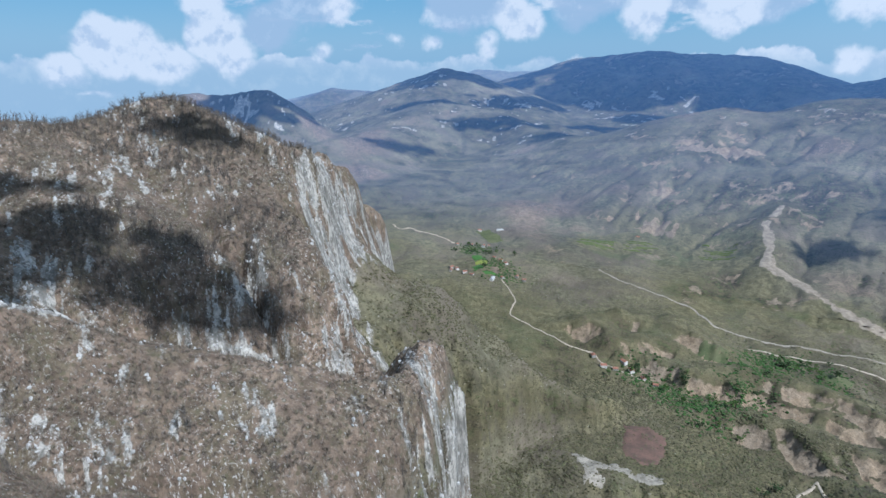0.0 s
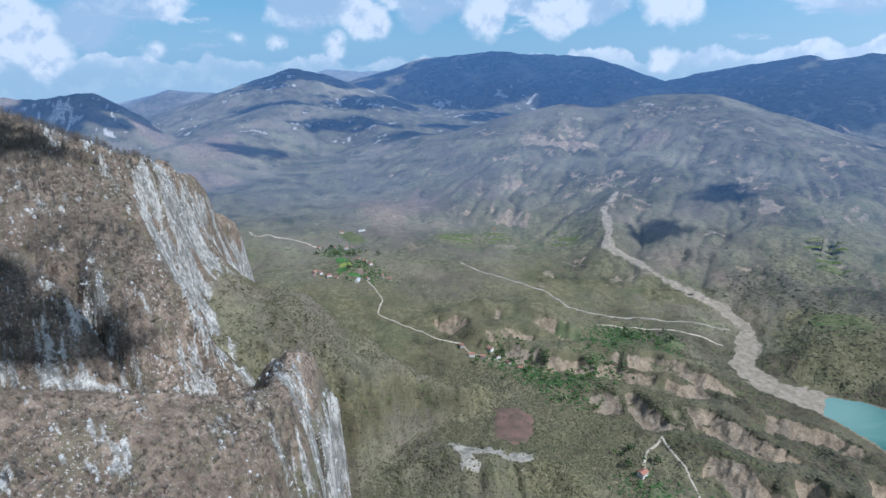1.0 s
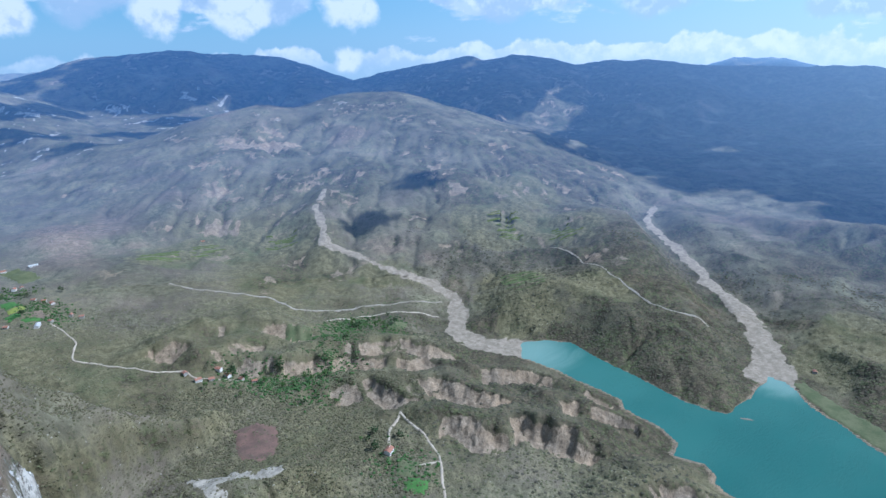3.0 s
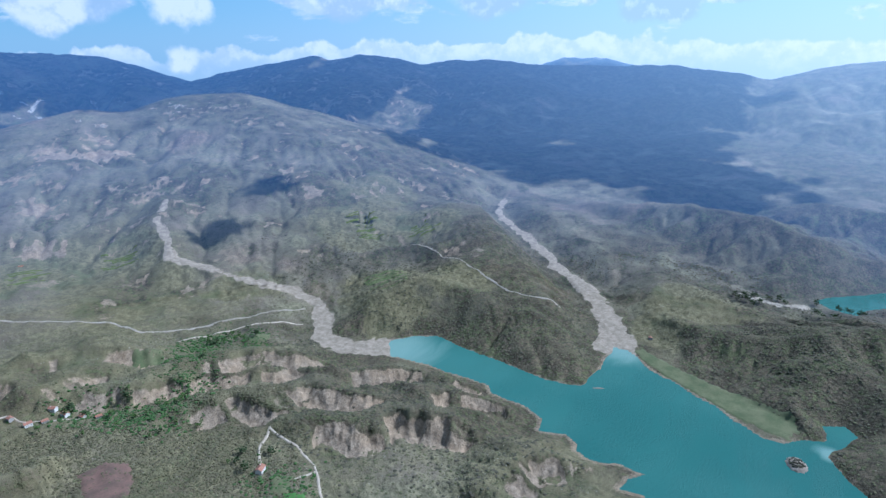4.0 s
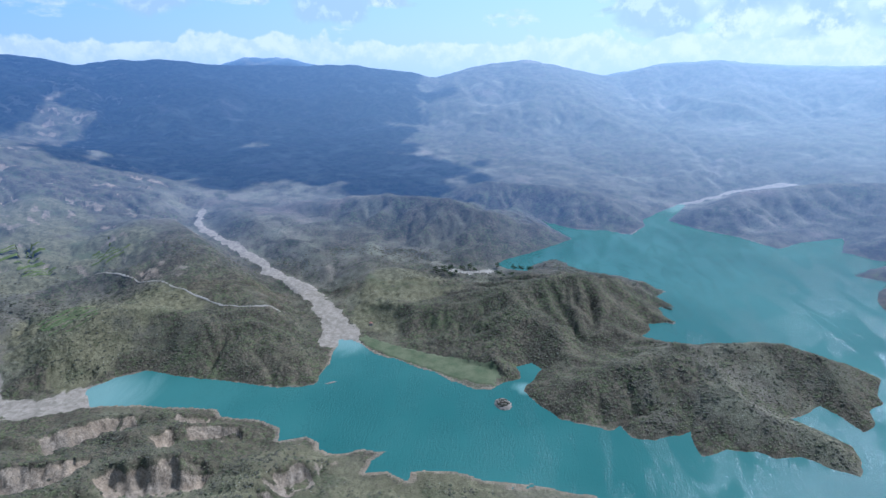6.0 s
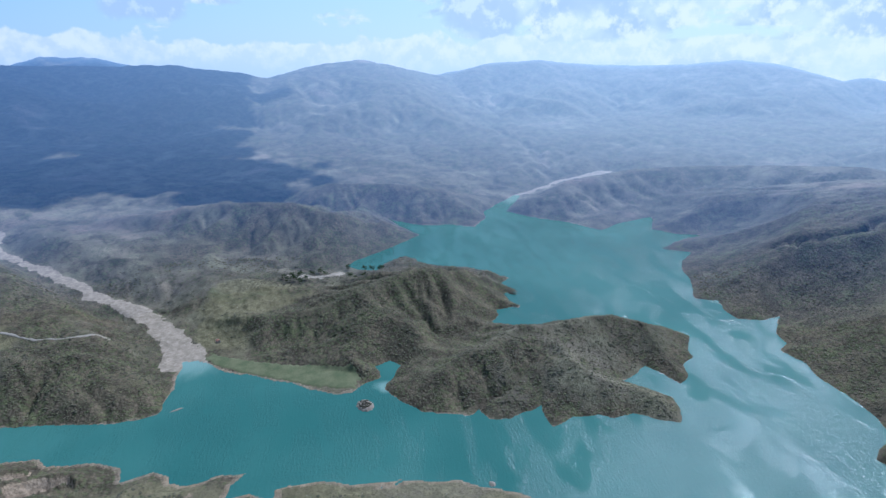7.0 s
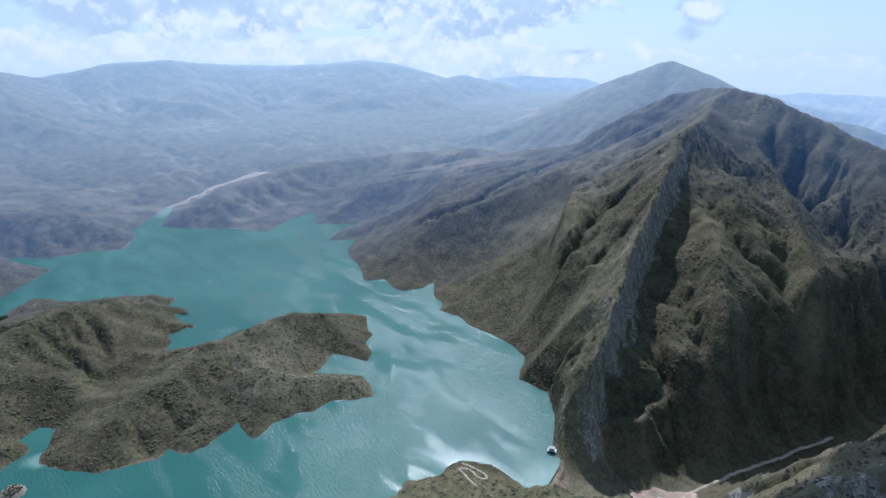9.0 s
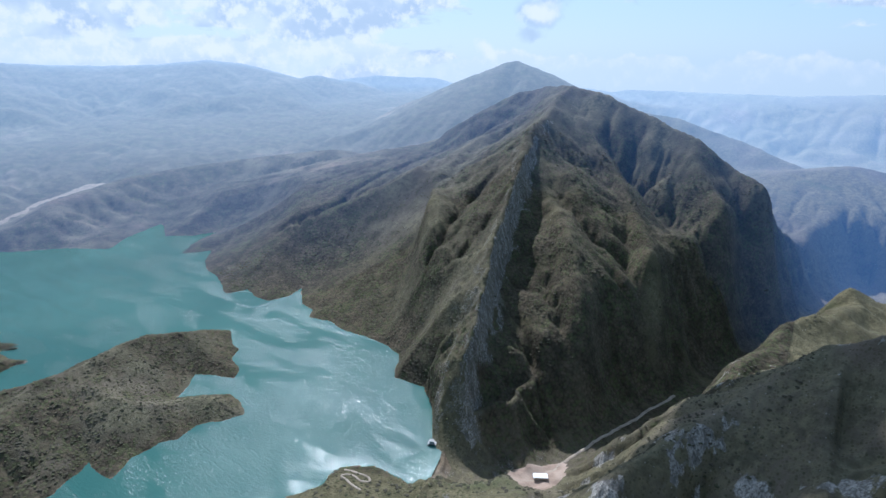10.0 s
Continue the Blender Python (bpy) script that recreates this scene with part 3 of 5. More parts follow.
def home_land(x, y):
    """The limestone mountain: long slopes to the west, cut off by a cliff to the east."""
    top = np.full(x.shape, -1e9)
    for line, left, right, soft in HOME:
        top = np.maximum(top, roof(line, left, right, soft, x, y))
    far = smooth(440, 560, np.hypot(x, y))
    sway = 7 + 12 * far
    out, z = east_of_brink(x + sway * fbm(x, y, 44, 4, 0.62, 171), y + sway * fbm(x, y, 44, 4, 0.62, 173))
    out = out + (4 + 5 * far) * (2 * ridged(x, y, 24, 3, 0.55, 169) - 1.25)
    e = np.maximum(out, 0)
    top = top - smooth(-30, 0, out) * (4 + 10 * far) * smooth(0.45, 0.8, ridged(x, y, 40, 3, 0.5, 167))
    # rock wall with ledges, then a long green flank down to the plain
    tall = (62 + 52 * far) * (1 + 0.25 * fbm(x, y, 80, 3, 0.5, 191))
    sheer = 3.6
    face = z - sheer * e + 10 * smooth(4, 20, e) * fbm(x, y, 26, 3, 0.6, 175)
    foot = e - tall / sheer
    flank = z - tall - 0.82 * foot + 0.0007 * np.clip(foot, 0, 560) ** 2 + 3 * fbm(x, y, 60, 4, 0.5, 193) * smooth(0, 30, foot)
    low = np.where(out > 0, np.minimum(top, np.maximum(face, flank)), top)
    return low - 1.6 * np.maximum(y - 900, 0) - 1.2 * np.maximum(150 - y, 0) * (out > 0), out


CLAY = [CLAY_A, CLAY_B, CLAY_C, CLAY_D, CLAY_E, CLAY_F, CLAY_G, CLAY_H, CLAY_I, CLAY_J, CLAY_K, CLAY_L, CLAY_M, CLAY_N, CLAY_O, CLAY_P]


def clay_banks(x, y):
    """Scarps of soft clay: how high each bank stands, and the share of bare face. Their steep sides look south-west."""
    up, face = np.zeros(x.shape), np.zeros(x.shape)
    sel = np.where((np.hypot(x, y) < 1300) & (x > 0) & (y > -250))
    if not len(sel[0]):
        return up, face
    x, y = x[sel], y[sel]
    wx, wy = x + 16 * fbm(x, y, 60, 4, 0.6, 133), y + 16 * fbm(x, y, 60, 4, 0.6, 135)
    n = fbm(x, y, 35, 3, 0.6, 137)
    u, f = np.zeros(x.shape), np.zeros(x.shape)
    r = np.hypot(wx, wy)
    for line in CLAY:
        d, z, run = along(line, wx, wy)
        foot = np.interp(np.arctan2(wx, wy), *np.array(sorted((math.atan2(p[0], p[1]), math.hypot(p[0], p[1])) for p in line)).T)
        e = np.where(r < foot, -d, d)                       # minus on the side of the bare face
        tall = 22 * smooth(70, 20, np.maximum(d - 25, 0))
        shape = np.where(e < 0, smooth(-32, 0, e), 1 - smooth(0, 120, e))
        u = np.maximum(u, tall * shape * (1 + 0.5 * n))
        f = np.maximum(f, smooth(-33, -25, e + 17 * n) * smooth(6, -2, e + 17 * n) * smooth(56, 26, d) * smooth(-0.36, -0.08, fbm(run, z, 45, 3, 0.6, 139)))
    up[sel], face[sel] = u, f
    return up, face


# terraced slopes: middle and half width
TERRACED = [(760, 1010, 100), (905, 760, 120), (1140, 1010, 160), (1240, 900, 130), (400, 1390, 110), (520, 1380, 120), (660, 1330, 110), (1200, 185, 120), (1090, 220, 80), (830, 690, 80), (1350, 1150, 150), (1000, 640, 90)]
SCARS = [(855, 2062, 75), (870, 2000, 60), (958, 1950, 95), (985, 1900, 60), (898, 1564, 55), (1253, 1418, 40), (1167, 1242, 50), (640, 1700, 40), (700, 1900, 50), (1010, 2080, 60), (560, 1500, 35)]


def southern(x, y):
    """One on the low plain into which the gorge opens."""
    az = np.degrees(np.arctan2(x, y)) % 360
    return smooth(160, 174, az) * smooth(260, 235, az) * smooth(1250, 1600, np.hypot(x, y))


def raw_land(x, y, sd):
    """The land before water has worked on it."""
    r = np.hypot(x, y)
    wx, wy = x + 16 * fbm(x, y, 130, 3, 0.5, 11), y + 16 * fbm(x, y, 130, 3, 0.5, 23)
    out = np.maximum(sd, 0)
    open_west = smooth(-4, -14, np.degrees(np.arctan2(x, y))) * (y > 0)
    base = (150 * (1 - np.exp(-0.12 * out / 150)) + 150 * smooth(2300, 5000, r)) * (1 - 0.75 * open_west * smooth(1500, 3500, r)) + 14 * fbm(x, y, 260, 5, 0.5, 3) * smooth(0, 150, out)
    south = southern(x, y)
    base = base * (1 - 0.9 * south) - 78 * south
    base = base + clay_banks(x, y)[0] * smooth(0, 60, out)
    h = base.copy()
    who = np.zeros(x.shape, np.int32)
    crest = np.full(x.shape, 1e9)
    for i, (line, slope, soft, *_) in enumerate(SKYLINE):
        sel = boxed(line, 500 / slope, x, y)
        if len(sel[0]):
            d, z, run = along(line, wx[sel], wy[sel])
            e = roof(line, slope, slope, soft, wx[sel], wy[sel])
            e = e - 0.75 * (z - e).clip(0, 260) * (1 - ridged(wx[sel], wy[sel], 420, 5, 0.55, 153)) + 5
            who[sel] = np.where(e > h[sel], i + 1, who[sel])
            h[sel] = smax(e, h[sel], 12)
            crest[sel] = np.minimum(crest[sel], d * 0.4)
    for line, left, right, soft in RIDGES:
        sel = boxed(line, (np.array(line)[:, 2].max() + 60) / min(left, right), x, y)
        if len(sel[0]):
            d, z, run = along(line, wx[sel], wy[sel])
            e = roof(line, left, right, soft, wx[sel], wy[sel])
            if soft > 20 or line is RIDGE_SPINE:
                e = e - 500 * southern(x[sel], y[sel])
            e = e - 0.40 * (z - e).clip(0, 120) * (1 - ridged(wx[sel], wy[sel], 130, 3, 0.5, 151)) * smooth(0, 60, d)
            if z.max() > 230 or line[0] == RIDGE_EAST_RIB_B[0]:
                h[sel] = smax(e, h[sel], 8)
                crest[sel] = np.minimum(crest[sel], d)
                continue
            # side valleys that run down from the crest, one between each pair of spurs
            pitch = 62 if soft <= 20 and z.max() < 130 else 105
            wave = (run + 0.30 * d * np.sign(soft - 12) + 26 * fbm(x[sel], y[sel], 90, 3, 0.5, 205)) / pitch
            e = e - (0.42 + 0.2 * fbm(x[sel], y[sel], 200, 2, 0.5, 207)) * (z - e).clip(0, 75) * (1 - np.abs(np.sin(math.pi * wave))) * smooth(4, 45, d)
            h[sel] = smax(e, h[sel], 8)
            crest[sel] = np.minimum(crest[sel], d)
    sel = np.where((x < 420) & (y > -900) & (y < 1250) & (x > -1400))
    if len(sel[0]):
        e, _ = home_land(x[sel], y[sel])
        h[sel] = smax(e, h[sel], 6)
    for line, wide, bank in STREAMS:
        sel = boxed(line, 2 * wide + bank + 30, x, y)
        if len(sel[0]):
            d, z, run = along(line, wx[sel], wy[sel])
            w = bed_width(line, wide, run)
            s = smooth(w, w + bank, d)
            h[sel] = np.where(h[sel] > z, z + (h[sel] - z) * s, h[sel] + (z - h[sel]) * (1 - s))
    h = h + 16 * fbm(x, y, 210, 4, 0.55, 185) * smooth(700, 1000, r) * smooth(0, 250, out) * (y > 300)
    h = h + 4 * fbm(x, y, 40, 4, 0.6, 61) * smooth(0, 40, out)
    return np.where(sd < 0, -2.0, h), who, crest


class Relief:
    """Land on a square grid, cut by streams that gather rain."""

    def __init__(self, x0, x1, y0, y1, cell, strength, passes, deepest):
        self.x0, self.y0, self.cell = x0, y0, cell
        nx, ny = int((x1 - x0) / cell), int((y1 - y0) / cell)
        X, Y = np.meshgrid(x0 + cell * np.arange(nx), y0 + cell * np.arange(ny), indexing="ij")
        sd = shore_distance(X, Y, LAKE)
        h, self.who, crest = raw_land(X, Y, sd)
        deepest = deepest * smooth(0, 90, crest)
        self.first = h.copy()
        soft = strength * hardness(X, Y, sd)
        fixed = sd < 0
        fixed[0, :] = fixed[-1, :] = fixed[:, 0] = fixed[:, -1] = True
        flat_soft = soft.ravel()
        idx = np.arange(nx * ny).reshape(nx, ny)
        steps = [(dx, dy, math.hypot(dx, dy) * cell) for dx in (-1, 0, 1) for dy in (-1, 0, 1) if dx or dy]
        jitter = np.random.RandomState(5)
        for k in range(passes):
            rec, best = idx.copy(), np.full(h.shape, 1e-6)
            dist = np.full(h.shape, float(cell))
            hn = h + jitter.uniform(-0.25, 0.25, h.shape)
            for dx, dy, ln in steps:
                nb = np.roll(hn, (-dx, -dy), (0, 1))
                s = (hn - nb) / ln * jitter.uniform(0.8, 1.2)
                s[fixed] = 0
                win = s > best
                best = np.where(win, s, best)
                rec = np.where(win, np.roll(idx, (-dx, -dy), (0, 1)), rec)
                dist = np.where(win, ln, dist)
            order = np.argsort(-hn.ravel(), kind="stable").tolist()
            to = rec.ravel().tolist()
            area = [1.0] * len(to)
            for i in order:
                j = to[i]
                if j != i:
                    area[j] += area[i]
            self.area = np.array(area).reshape(h.shape)
            f = (flat_soft * np.sqrt(np.array(area)) / dist.ravel()).tolist()
            hl = h.ravel().tolist()
            for i in reversed(order):
                j = to[i]
                if j != i and hl[i] > hl[j]:
                    hl[i] = (hl[i] + f[i] * hl[j]) / (1 + f[i])
            h = np.array(hl).reshape(h.shape)
            h = np.maximum(h, self.first - deepest)
            blur = (np.roll(h, 1, 0) + np.roll(h, -1, 0) + np.roll(h, 1, 1) + np.roll(h, -1, 1)) / 4
            h = np.where(fixed, h, h + 0.05 * (blur - h) * smooth(0, 40, crest))
        self.h = h

    def sample(self, grid, x, y):
        u = np.clip((x - self.x0) / self.cell, 0, grid.shape[0] - 1.001)
        v = np.clip((y - self.y0) / self.cell, 0, grid.shape[1] - 1.001)
        i, j = u.astype(int), v.astype(int)
        u, v = u - i, v - j
        return (1 - u) * ((1 - v) * grid[i, j] + v * grid[i, j + 1]) + u * ((1 - v) * grid[i + 1, j] + v * grid[i + 1, j + 1])


def hardness(x, y, sd):
    top, out = home_land(x, y)
    east = smooth(900, 600, np.minimum(along(RIDGE_SPINE, x, y)[0], along(RIDGE_SUMMIT, x, y)[0])) * (x > 0)
    return (1 - 0.25 * east) * (1.0 + 1.0 * clay_banks(x, y)[1]) * (1 - 0.45 * smooth(700, 1100, np.hypot(x, y)) * (y > 500)) * (1 - 0.5 * ((top > 90) & (x < 200)))


near_relief = Relief(-760, 2560, -2560, 2560, 8.0, 0.42, 13, 55.0)
far_relief = Relief(-3300, 5100, -5100, 5100, 26.0, 0.5, 12, 110.0)


def spine_side(x, y):
    """One on the lake side of the eastern mountain's rock spine."""
    p = np.array(RIDGE_SPINE)
    return smooth(-6, 6, x - np.interp(-y, -p[:, 1], p[:, 0]))


def land(x, y):
    """Height of the ground, and the distance from the lake."""
    r = np.hypot(x, y)
    sd = np.full(x.shape, 3000.0)
    sel = np.where(r < 2600)
    if len(sel[0]):
        xs, ys = x[sel], y[sel]
        sd[sel] = shore_distance(xs + 6 * fbm(xs, ys, 40, 3, 0.55, 31), ys + 6 * fbm(xs, ys, 40, 3, 0.55, 37), LAKE)
    out = np.maximum(sd, 0)
    inner = (x > -750) & (x < 2545) & (y > -2545) & (y < 2545)
    mix = np.where(inner, smooth(2440, 2330, r), 0.0)
    h = near_relief.sample(near_relief.h, x, y) * mix + far_relief.sample(far_relief.h, x, y) * (1 - mix)
    rough = 2.0 * fbm(x, y, 17, 4, 0.6, 161) + 0.9 * fbm(x, y, 5, 2, 0.6, 67) + 10 * fbm(x, y, 90, 4, 0.6, 163) * smooth(2400, 3200, r)
    crag = home_land(x, y)[1]
    rough = rough + (8 * ridged(x, y, 16, 4, 0.6, 177) - 4.5) * smooth(-25, 0, crag) * smooth(55, 35, crag) * (x < 250) * (y > 200) * (y < 1060)
    for line, wide, bank in STREAMS[:3]:
        sel = boxed(line, 90, x, y)
        if len(sel[0]):
            d, z, run = along(line, x[sel], y[sel])
            s = smooth(-2, 16, d - bed_width(line, wide, run))
            rough[sel] *= 0.15 + 0.85 * s
            h[sel] = np.where(out[sel] > 5, h[sel] + (z - h[sel]) * 0.9 * (1 - s), h[sel])
    h = h + rough * smooth(0, 30, out) * smooth(9000, 500, r)
    wall = smooth(620, 420, np.minimum(along(RIDGE_SPINE, x, y)[0], along(RIDGE_SUMMIT, x, y)[0])) * smooth(15, 60, h)
    h = h + wall * (9 * ridged(x, y, 56, 4, 0.6, 187) - 6)
    # the spine stands up as a fin, sheer on its western side
    edge, ridge_z, _ = along(RIDGE_SPINE, x + 8 * fbm(x, y, 50, 3, 0.6, 197), y + 8 * fbm(x, y, 50, 3, 0.6, 199))
    fin = smooth(1500, 1150, r) * smooth(20, 60, h)
    h = h - fin * (1 - spine_side(x, y)) * 46 * smooth(3, 20, edge) * smooth(130, 40, edge) + fin * smooth(34, 2, edge) * 26 * (ridged(x, y, 46, 4, 0.6, 201) - 0.4)
    for tx, ty, wide in TERRACED:
        sel = np.where(np.hypot(x - tx, y - ty) < wide)
        if len(sel[0]):
            amount = smooth(wide, wide * 0.7, np.hypot(x[sel] - tx, y[sel] - ty) + 25 * fbm(x[sel], y[sel], 50, 3, 0.5, 203))
            tread = h[sel] / 4.0
            h[sel] = h[sel] + amount * (4.0 * (np.floor(tread) + smooth(0.55, 1.0, tread - np.floor(tread))) - h[sel])
    face = clay_banks(x, y)[1]
    h = h - 9.0 * face * ridged(x, y, 11, 3, 0.55, 181) * smooth(5, 40, out)
    gorge = along(GORGE, x, y)[0]
    steep_shore = smooth(230, 120, edge) + smooth(330, 230, np.hypot(x - 1300, y + 350)) * 0.12
    gentle = smooth(-640, -740, y) * smooth(430, 560, x)
    most = 0.5 + (0.40 - 0.18 * gentle + 0.9 * np.clip(steep_shore, 0, 1)) * out + 0.0011 * out * out + 300 * smooth(200, 90, gorge)
    spit = smooth(58, 40, along(SPIT, x, y)[0] + 8 * fbm(x, y, 30, 2, 0.5, 209))
    most = most * (1 - spit) + (0.6 + 0.035 * out) * spit
    headland = smooth(125, 80, np.hypot(x - 410, y + 440))
    most = most * (1 - headland) + np.minimum(most, 14 + 0.03 * out) * headland
    least = 0.4 + 0.03 * np.minimum(out, 200) - 150 * np.maximum(smooth(300, 150, gorge), southern(x, y))
    h = np.where(sd > 0, -smax(-np.maximum(h, least), -most, 1 + 0.12 * np.minimum(out, 60)), np.maximum(-0.3 + 0.3 * sd, -20))
    return h, sd


def make_mesh(name, co, quads, mat, rounded=True):
    me = bpy.data.meshes.new(name)
    me.vertices.add(len(co))
    me.vertices.foreach_set("co", np.ascontiguousarray(co, np.float32).ravel())
    n = quads.shape[1]
    me.loops.add(quads.size)
    me.loops.foreach_set("vertex_index", np.ascontiguousarray(quads, np.int32).ravel())
    me.polygons.add(len(quads))
    me.polygons.foreach_set("loop_start", np.arange(0, quads.size, n, dtype=np.int32))
    me.polygons.foreach_set("use_smooth", np.full(len(quads), rounded))
    me.update(calc_edges=True)
    me.materials.append(mat)
    return me


def sheet(azs, rs):
    """Ground on rays from the origin: columns by bearing, rows by distance; with its cover."""
    A, R = np.meshgrid(np.radians(azs), rs, indexing="ij")
    x, y = R * np.sin(A), R * np.cos(A)
    z, sd = land(x, y)
    dr = np.gradient(z, axis=1) / np.gradient(R, axis=1)
    da = np.gradient(z, axis=0) / np.maximum(R * np.gradient(A, axis=0), 0.1)
    cover = land_cover(x, y, z, np.hypot(dr, da), sd)
    i = np.arange(x.size).reshape(x.shape)
    i = np.vstack([i, i[:1]])
    quads = np.stack([i[:-1, :-1], i[:-1, 1:], i[1:, 1:], i[1:, :-1]], -1).reshape(-1, 4)
    return np.stack([x, y, z], -1).reshape(-1, 3), quads, np.stack(cover, -1).reshape(-1, 5), z


def land_cover(x, y, z, steep, sd):
    """Shares of limestone, green growth, bare clay, gravel and woods."""
    r = np.hypot(x, y)
    az = np.degrees(np.arctan2(x, y))
    n0, n1, n2 = fbm(x, y, 16, 3, 0.6, 69), fbm(x, y, 60, 4, 0.55, 71), fbm(x, y, 300, 4, 0.5, 73)
    cut = near_relief.sample(near_relief.first - near_relief.h, x, y) * (r < 2400)
    top, out = home_land(x, y)
    home = smooth(120, 85, out) * smooth(70, 120, z) * (x < 300) * (y < 1060) * (y > -150) * (r < 1500)
    spine = smooth(56, 20, along(RIDGE_SPINE, x, y)[0] + 40 * n1) * (0.52 - 0.08 * spine_side(x, y))
    back = smooth(300, 150, along(RIDGE_BACK_SPUR, x, y)[0])
    # limestone: the wall below the brink, and streaks of ledges down the slopes
    down, across = 0.42 * x - 0.91 * y, 0.91 * x + 0.42 * y
    seam = fbm(across, 0.28 * down, 7, 4, 0.65, 77)
    fleck = fbm(across, 0.45 * down, 3.2, 2, 0.6, 79)
    wall = smooth(-9, 3, out + 8 * n0) * smooth(58, 34, out + 22 * n1) * (1 - 0.7 * smooth(235, 190, z) * (y < 470))
    rock = home * wall * smooth(0.5, 1.3, steep + 0.7 * n0 + 0.4 * fleck) * (0.25 + 0.75 * smooth(-0.28, 0.06, 0.8 * n0 + 0.6 * n1 + 0.5 * seam))
    rock = rock + home * (1 - wall) * smooth(20, -10, out) * (0.46 * smooth(0.05, 0.35, seam + 0.55 * n1) + 0.34 * smooth(0.10, 0.4, fleck + 0.4 * n1))
    scree = home * smooth(30, 38, out) * smooth(75, 52, out) * smooth(0.16, 0.3, fbm(y, x * 0.25, 55, 3, 0.5, 81)) * (y > 560)
    rock = rock + 0.9 * scree + spine * smooth(0.6, 1.3, steep + 0.6 * n0 + 0.4 * n1) + back * 0.62 * smooth(0.20, 0.42, n1 + 0.5 * n0)
    rock = rock + home * 0.95 * smooth(8, 3, along(GULLY, x, y)[0] + 6 * n0) + home * 0.9 * smooth(9, 2, along(SCREE_UPPER, x, y)[0] + 9 * n0 + 5 * fleck)
    rock = rock + smooth(1900, 2700, r) * smooth(0.25, 0.45, n1 + 0.5 * n0 + 0.3 * n2 + 0.3 * steep - 0.18) * 0.75 * smooth(60, 20, az) * smooth(4300, 3700, r)
    green = np.clip(0.44 + 0.55 * n2 + 0.10 * smooth(520, 340, along(RIDGE_SPINE, x, y)[0]) + 0.010 * cut - home * smooth(45, 15, out) + 0.08 * smooth(1000, 500, r), 0, 1)
    clay = clay_banks(x, y)[1] * smooth(-0.45, 0.0, n0 + n1 + steep - 0.25) + smooth(1.3, 0.4, z) * (sd < 8) * (sd > -20) * 0.55
    for sx, sy, wide in SCARS:
        clay = clay + smooth(wide, wide * 0.3, np.hypot(x - sx, y - sy) + 80 * n1 + 60 * n0) * 0.6
    # gullies that the rain has laid bare on the hills beyond the plain
    worn = smooth(0, 12, az) * smooth(75, 55, az) * smooth(950, 1250, r)
    clay = clay + 0.55 * worn * smooth(9, 20, cut + 14 * n0 + 10 * n1) * smooth(0.0, 0.3, n2 + 0.8 * n1) + 0.5 * worn * smooth(0.34, 0.5, n1 + 0.5 * n0 + 0.25 * steep)
    step = np.zeros(x.shape)
    for tx, ty, wide in TERRACED:
        step = np.maximum(step, smooth(wide, wide * 0.6, np.hypot(x - tx, y - ty) + 30 * n1 + 20 * n0))
    green = np.clip(green + 0.4 * step, 0, 1)
    gravel = np.zeros(x.shape)
    for line, wide, bank in STREAMS[:3]:
        d, _, run = along(line, x, y)
        w = bed_width(line, wide, run)
        gravel = np.maximum(gravel, smooth(w + 7, w - 4, d + 15 * n1 + 11 * n0) * (0.8 + 0.2 * smooth(-0.25, 0.1, n0)))
    lakeside = smooth(25, 48, az) * smooth(560, 760, r)
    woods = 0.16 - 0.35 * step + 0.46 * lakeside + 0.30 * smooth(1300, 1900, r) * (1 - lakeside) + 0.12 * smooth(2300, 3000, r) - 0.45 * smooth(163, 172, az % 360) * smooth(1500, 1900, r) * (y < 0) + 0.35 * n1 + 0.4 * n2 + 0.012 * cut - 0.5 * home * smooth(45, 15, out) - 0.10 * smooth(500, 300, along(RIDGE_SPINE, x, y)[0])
    return np.clip(rock, 0, 1), green, np.clip(clay, 0, 1), gravel, np.clip(woods, 0, 1)


def with_cover(me, cover, far=None):
    me.attributes.new("cover", "FLOAT_COLOR", "POINT").data.foreach_set("color", np.ascontiguousarray(cover[:, :4], np.float32).ravel())
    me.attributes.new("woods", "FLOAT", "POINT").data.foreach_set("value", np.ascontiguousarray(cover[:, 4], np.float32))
    if far is not None:
        me.attributes.new("haze_glow", "FLOAT_COLOR", "POINT").data.foreach_set("color", np.ascontiguousarray(far, np.float32).ravel())
    return me


SPLIT, REACH = 1250.0, 1500.0
view_az = np.concatenate([np.arange(-44, 190, 0.165), np.arange(190, 316, 1.5)])
ground_r = np.concatenate([np.geomspace(0.2, 140, 18)[:-1], np.geomspace(140, REACH, 375)])
co, quads, cover, ground_z = sheet(view_az, ground_r)
inner_quads = quads[np.hypot(co[:, 0], co[:, 1])[quads[:, 0]] < SPLIT]
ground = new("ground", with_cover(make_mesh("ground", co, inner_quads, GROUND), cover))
tagged(ground, "hilly scrubland with brown thickets, limestone and clay banks", "ground", kind="structure")


def ground_at(x, y):
    """Height of the built ground at a place."""
    a = math.degrees(math.atan2(x, y))
    a = a if a >= -44 else a + 360
    r = math.hypot(x, y)
    i = min(max(np.searchsorted(view_az, a) - 1, 0), len(view_az) - 2)
    j = min(max(np.searchsorted(ground_r, r) - 1, 0), len(ground_r) - 2)
    u = (a - view_az[i]) / (view_az[i + 1] - view_az[i])
    v = (r - ground_r[j]) / (ground_r[j + 1] - ground_r[j])
    return float((1 - u) * ((1 - v) * ground_z[i, j] + v * ground_z[i, j + 1]) + u * ((1 - v) * ground_z[i + 1, j] + v * ground_z[i + 1, j + 1]))


